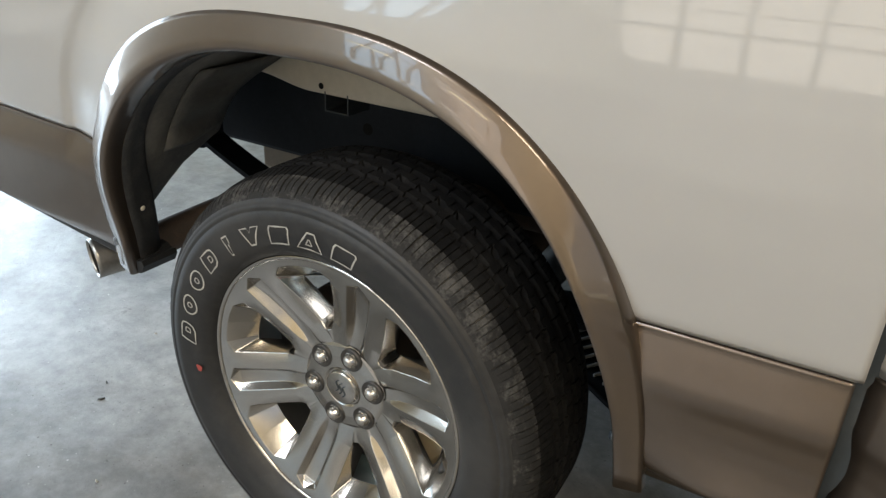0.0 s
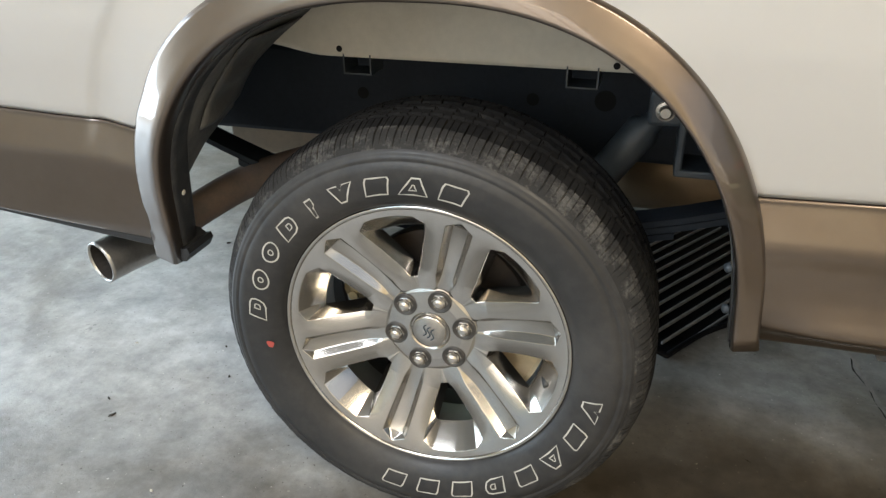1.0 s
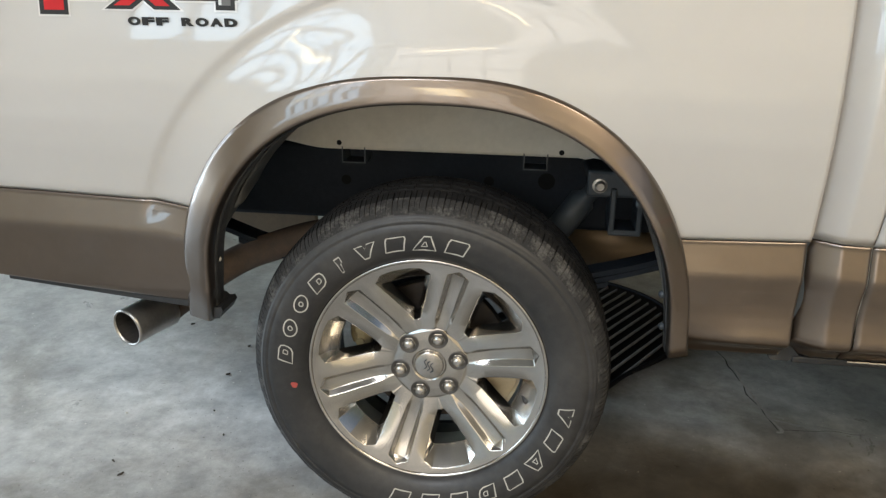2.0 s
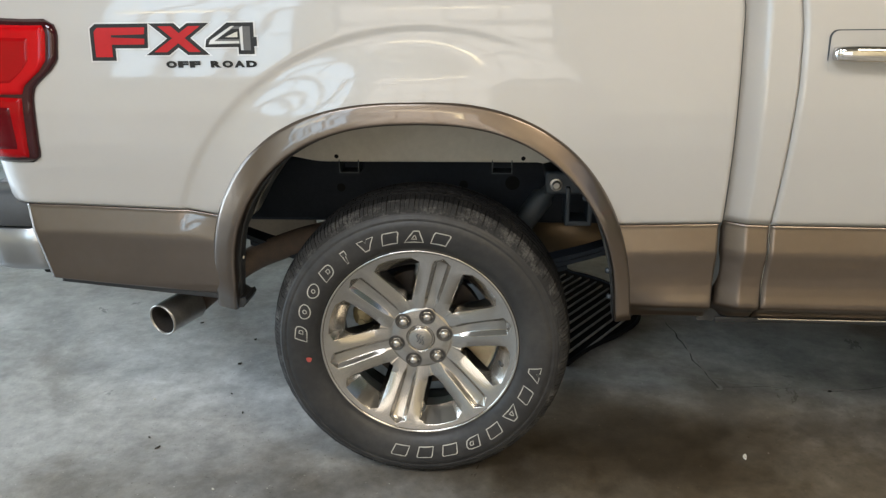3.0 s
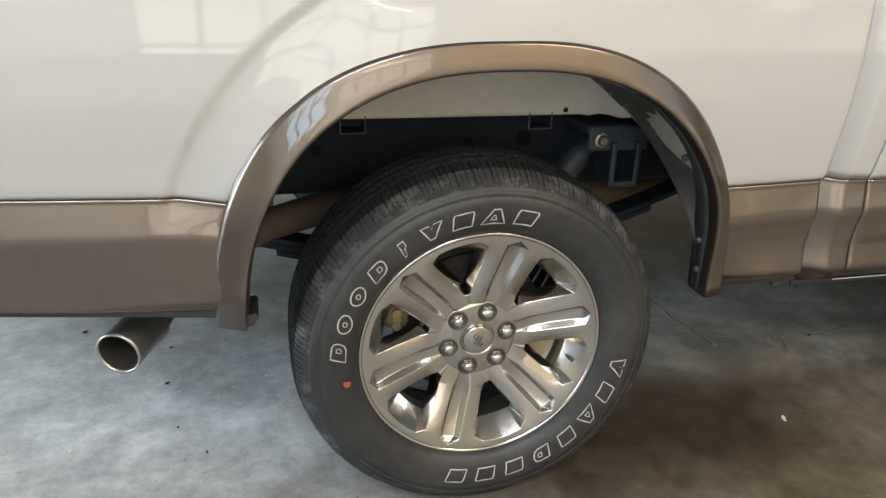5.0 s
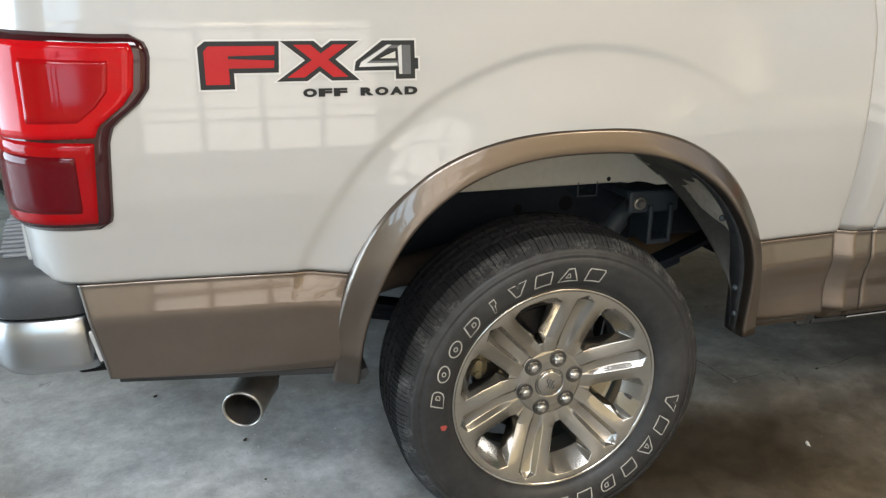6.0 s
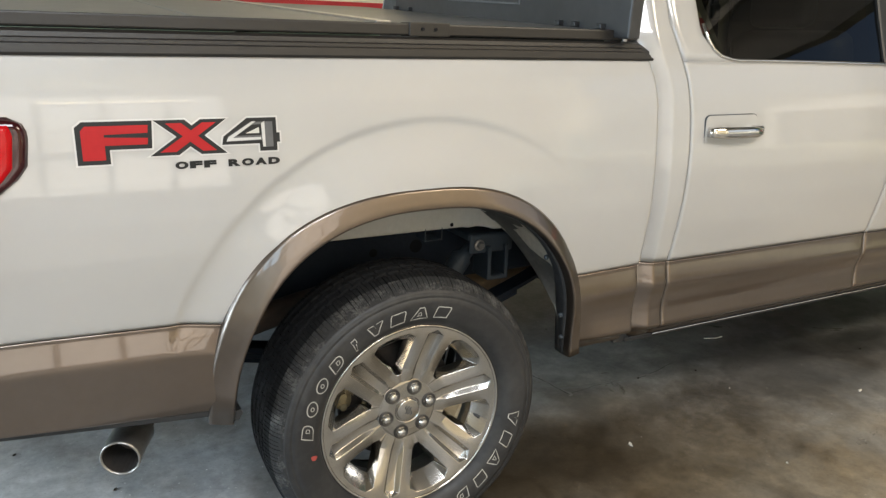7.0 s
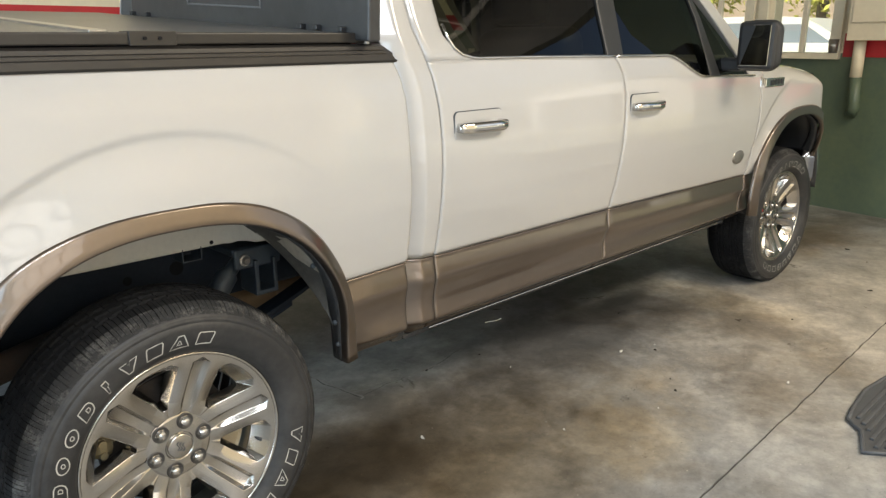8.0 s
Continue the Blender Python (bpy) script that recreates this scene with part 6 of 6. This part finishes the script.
part("lower_chord", block(-0.04, 0.04, -6.0, NY, 3.60, 3.68, bevel=0.004), M_TRUSS, truss)
part("upper_chord", block(-0.04, 0.04, -6.0, NY, 4.28, 4.36, bevel=0.004), M_TRUSS, truss)
for k in range(9):
    y = -5.8 + 1.1 * k
    part("web", tube([(0, y, 3.66), (0, y + 0.55, 4.3), (0, y + 1.1, 3.66)], 0.022, 8), M_TRUSS, truss)
truss.matrix_basis = pose(-4.5, 0, 0)
for x in (-1.5, 1.5, 4.5):
    copy_thing(truss, pose(x, 0, 0))
lampf = thing("ceiling_lamp", "warm fluorescent strip lamp under the ceiling", "lamp", "ceiling lamps")
for x in (-0.5, 0.5):
    part("hanger_rod", tube([(x, 0, 2.72), (x, 0, 4.402)], 0.008, 8), M_TRUSS, lampf)
part("lamp_body", block(-0.65, 0.65, -0.07, 0.07, 2.67, 2.73, bevel=0.01), M_TRIMWOOD, lampf)
for y in (-0.035, 0.035):
    part("lamp_tube", tube([(-0.6, y, 2.65), (0.6, y, 2.65)], 0.016, 10), M_TUBE, lampf, "warm glowing tube", smooth=True)
lampf.matrix_basis = pose(-0.35, -5.1, 0, 0, 0, 8)
for x, y in ((-3.0, -5.3), (1.0, 2.9)):
    copy_thing(lampf, pose(x, y, 0, 0, 0, 8))


# ---------------------------------------------------------------- things on the floor
def ribbed_mat(name, label, outline, ribs, m, mat, rib_mat, wide=0.006):
    """A moulded rubber floor mat: a thin tray with a raised rim and raised ribs."""
    ob = thing(name, label, "floor mat", at=m)
    bm = bmesh.new()
    lo = [bm.verts.new((x, y, 0.001)) for x, y in outline]
    hi = [bm.verts.new((x, y, 0.007)) for x, y in outline]
    bm.faces.new(lo[::-1])
    bm.faces.new(hi)
    for i in range(len(lo)):
        k = (i + 1) % len(lo)
        bm.faces.new((lo[i], lo[k], hi[k], hi[i]))
    part("tray", bm, mat, ob)
    part("rim", tube([(x, y, 0.010) for x, y in outline + outline[:2]], 0.008, 8), mat, ob, smooth=True)
    for x0, x1, y in ribs:
        part("rib", block(x0, x1, y - wide, y + wide, 0.006, 0.016, bevel=0.0025), rib_mat, ob)
    return ob


near_out = [(0.0, 0.0), (0.10, 0.018), (0.31, 0.036), (0.50, 0.012), (0.62, -0.02), (0.66, -0.08), (0.66, -0.42), (0.60, -0.50), (0.10, -0.50), (-0.02, -0.42), (-0.17, -0.172), (-0.215, -0.120), (-0.06, -0.066), (-0.050, -0.052)]
ribs = [(lerp_table([(0.02, 0.04), (0.06, -0.01), (0.10, -0.06), (0.13, -0.16), (0.17, -0.13), (0.42, 0.02), (0.47, 0.08)], 0.025 + 0.029 * k), 0.61, -0.025 - 0.029 * k) for k in range(16)]
ribbed_mat("floor_mat", "grey ribbed rubber car mat lying on the concrete", near_out, ribs, pose(2.172, -0.922, 0), M_MAT, M_MAT, 0.008)
under = [(p.x, p.y) for p in bend([(x, y, 0) for x, y in [(-0.50, -0.24), (-0.33, -0.245), (-0.16, -0.280), (-0.003, -0.289), (0.10, -0.256), (0.189, -0.199), (0.26, -0.136), (0.31, -0.073), (0.35, 0.005), (0.373, 0.087), (0.38, 0.20), (0.34, 0.32), (-0.42, 0.36), (-0.50, 0.28)]], 4)]
ribs = [(-0.46 + 0.02 * (k > 10), lerp_table([(-0.25, 0.05), (-0.20, 0.14), (-0.073, 0.265), (0.087, 0.335), (0.30, 0.33)], -0.24 + 0.042 * k), -0.24 + 0.042 * k) for k in range(14)]
ribbed_mat("floor_mat", "black ribbed rubber mat on the floor under the truck", under, ribs, pose(0.53, 1.22, 0, 0, 0, 57), M_MAT_BLACK, M_MAT_RIB, 0.0034)


coil = thing("hose_coil", "black rubber hose coiled against the green wall", "hose", at=pose(-2.12, NY - 0.10, 0.0))
for k in range(3):
    ring = tube([((0.20 - 0.01 * k) * math.cos(2 * math.pi * q / 32), 0.03 * k - 0.03 + 0.08 * (math.sin(2 * math.pi * q / 32) + 1) * 0.5, 0.215 + (0.20 - 0.01 * k) * math.sin(2 * math.pi * q / 32)) for q in range(33)], 0.016, 8, caps=False)
    part("hose_loop", ring, M_HOSE, coil, smooth=True)


def scrap(name, label, x, y, size, mat, seed):
    rnd = random.Random(seed)
    bm = bmesh.new()
    n = 7
    size *= 0.62
    ring = [(size * (0.35 + 1.1 * rnd.random()) * math.cos(2 * math.pi * k / n), size * 0.6 * (0.35 + 1.1 * rnd.random()) * math.sin(2 * math.pi * k / n)) for k in range(n)]
    lo = [bm.verts.new((a, b, 0.0005)) for a, b in ring]
    hi = [bm.verts.new((a * 0.9, b * 0.9, 0.002 + 0.004 * rnd.random())) for a, b in ring]
    top = bm.verts.new((0, 0, 0.004))
    for i in range(n):
        k = (i + 1) % n
        bm.faces.new((lo[i], lo[k], hi[k], hi[i]))
        bm.faces.new((hi[i], hi[k], top))
    ob = part(name, bm, mat, None, label)
    ob.matrix_basis = pose(x, y, 0, 0, 0, rnd.random() * 360)
    return tagged(ob, category="debris", group="scraps on the floor")


SCRAPS = [(0.931, 0.131, 0.018), (2.343, -0.629, 0.020), (2.119, 0.048, 0.018), (1.75, -0.36, 0.010), (1.62, 0.30, 0.008), (1.35, -0.20, 0.008), (2.30, -0.02, 0.009), (-0.566, -0.118, 0.010), (-0.95, 0.35, 0.008), (0.35, -0.25, 0.008)]
for i, (x, y, s) in enumerate(SCRAPS):
    scrap("paint_chip", "pale flake of paint on the concrete", x, y, s, M_CHIP, i)
for i, (x, y, s) in enumerate([(1.936, -0.33, 0.014), (2.249, -0.054, 0.012), (4.709, -0.09, 0.03), (3.879, -0.483, 0.03), (2.02, -0.26, 0.008), (3.1, -0.35, 0.014), (-0.75, 0.62, 0.012), (-0.30, -0.20, 0.008), (-0.81, 0.07, 0.014), (-0.76, 0.83, 0.016), (-0.70, 0.40, 0.006), (-0.62, 0.28, 0.007), (-0.86, 0.12, 0.008), (-1.04, 0.98, 0.012), (1.33, 0.54, 0.010), (1.62, 0.49, 0.010)]):
    scrap("leaf_scrap", "dark scrap of leaf on the concrete", x, y, s, M_LEAF, 40 + i)
tw = tube([(1.93, 0.74, 0.006), (1.99, 0.715, 0.006), (2.03, 0.72, 0.006)], 0.0024, 6)
tagged(part("twig", tw, M_CHIP, None, "short pale twig on the concrete"), category="debris")
rnd = random.Random(5)
grit = bmesh.new()
for k in range(190):
    x, y, s = rnd.uniform(-2.2, 4.5), rnd.uniform(-1.6, 1.6), rnd.uniform(0.0007, 0.0024)
    v = [grit.verts.new((x + s * a, y + s * b, c)) for a, b, c in ((1, 0, 0), (-0.5, 0.8, 0), (-0.6, -0.7, 0), (0, 0, s * 1.2))]
    for f in ((0, 1, 3), (1, 2, 3), (2, 0, 3)):
        grit.faces.new([v[i] for i in f])
tagged(part("floor_grit", grit, M_CHIP, None, "pale grit scattered on the concrete"), category="grit", kind="stuff")


# ---------------------------------------------------------------- the yard outside the front windows
yard = bmesh.new()
box(yard, 7.6, 40, -20, 25, -0.01, 0.25)
structure("yard_grass", yard, M_GRASS, "sunlit dry grass yard outside the windows")


def tree(x, y, h, seed):
    rnd = random.Random(seed)
    ob = thing("tree", "sunlit yellow-green tree in the yard", "tree", "yard trees", at=pose(x, y, 0.2))
    bm = tube([(0, 0, 0), (0.05, 0.02, h * 0.3), (0.02, 0.1, h * 0.55), (0.1, 0.1, h * 0.8)], [0.16, 0.13, 0.09, 0.03], 10)
    for k in range(7):
        a = k * 2.4
        tube([(0.03, 0.05, h * (0.3 + 0.05 * k)), (h * 0.22 * math.cos(a), h * 0.22 * math.sin(a), h * (0.5 + 0.05 * k))], [0.05, 0.015], 6, bm)
    part("trunk", bm, M_BARK, ob, smooth=True)
    cr = bmesh.new()
    for k in range(7000):
        a, b = rnd.uniform(0, 2 * math.pi), rnd.gauss(0, 1)
        rr = h * 0.34 * rnd.random() ** 0.5 * (0.7 + 0.3 * math.sin(3 * a + seed))
        c = Vector((rr * math.cos(a), rr * math.sin(a), h * (0.62 + 0.16 * b)))
        if c.z < 1.85 + 0.18 * math.sin(4 * a + seed) * math.sin(2.3 * rr):
            continue
        u = Vector((rnd.gauss(0, 1), rnd.gauss(0, 1), rnd.gauss(0, 1))).normalized()
        w = u.orthogonal().normalized()
        s = rnd.uniform(0.05, 0.12)
        cr.faces.new([cr.verts.new(c + s * (u * p + w * q * 0.6)) for p, q in ((1, 0), (0, 1), (-1, 0), (0, -1))])
    part("crown", cr, M_FOLIAGE, ob)
    return ob


for i, (x, y, h) in enumerate(((18.5, 2.2, 5.2), (19.5, 5.6, 5.6), (19.0, 9.0, 5.4), (24, -2.5, 6.5))):
    tree(x, y, h, i + 1)
hb = tagged(thing("neighbour_house", "brownish neighbouring building across the yard", "house"), kind="structure")
part("house_wall", block(26, 34, -6, 16, 0.1, 4.0, bevel=0.02), M_HOUSE, hb)
part("house_roof", prism([(25.6, 4.0), (30, 6.0), (34.4, 4.0)], -6.4, 16.4), M_TRUSS, hb)

# a pale car parked across the yard, seen through the front windows
car = thing("parked_car", "white car parked on the sunlit yard outside", "car", at=pose(14.6, 4.3, 0.24))
shape = bend([(-2.25, 0, 0.35), (-2.28, 0, 0.72), (-2.1, 0, 0.95), (-1.25, 0, 1.02), (0.2, 0, 1.05), (1.7, 0, 1.06), (2.22, 0, 0.95), (2.28, 0, 0.6), (2.25, 0, 0.32)], 4)
body = prism([(p.x, p.z) for p in shape], -0.88, 0.88)
body.transform(pose(0, 0, 0, 0, 0, 90))
part("body", body, M_CAR_WHITE, car, smooth=False)
shape = bend([(-1.3, 0, 1.0), (-0.62, 0, 1.42), (-0.2, 0, 1.53), (0.9, 0, 1.55), (1.75, 0, 1.46), (2.12, 0, 1.0)], 4)
cabin = prism([(p.x, p.z) for p in shape], -0.74, 0.74)
cabin.transform(pose(0, 0, 0, 0, 0, 90))
part("cabin", cabin, M_CAR_WHITE, car)
for y0, y1, top in ((-0.95, 0.18, 1.40), (0.28, 1.15, 1.43), (1.23, 1.85, 1.38)):
    w = prism([(y0 + (0.50 if y0 < 0 else 0), top), (y1 - (0.22 if y1 > 1.5 else 0), top), (y1, 1.07), (y0, 1.07)], -0.75, -0.741)
    w.transform(pose(0, 0, 0, 0, 0, -90) @ Matrix.Diagonal((-1, 1, 1, 1)))
    bmesh.ops.recalc_face_normals(w, faces=w.faces)
    part("side_window", w, M_CAR_GLASS, car, "dark car window")
for y in (-1.4, 1.42):
    for x in (-0.80, 0.80):
        w = lathe([(0.0, -0.09), (0.2, -0.10), (0.22, -0.11), (0.32, -0.10), (0.335, -0.07), (0.335, 0.07), (0.32, 0.10), (0.0, 0.09)], 32)
        w.transform(pose(x, y, 0.335, 0, 0, 90))
        part("wheel", w, M_RUBBER, car, "black car wheel", smooth=False)

# unseen sunlit white block, added so the truck's doors reflect a bright streak
garage = tagged(thing("garage", "unseen white block added for a bright streak on the doors", "garage"), kind="structure")
part("reflected_white_block", block(13.0, 17.0, -9.7, -6.4, 0.2, 2.75, bevel=0.01), M_CAR_WHITE, garage)
part("reflected_dark_band", block(12.96, 13.02, -9.4, -6.7, 0.2, 2.0, bevel=0.004), M_BRACKET, garage, "dark grey band limiting the reflected white strip")
part("reflected_block_top", prism([(12.8, 2.75), (17.2, 2.75), (17.2, 2.85), (12.8, 2.85)], -9.9, -6.2), M_TRUSS, garage)
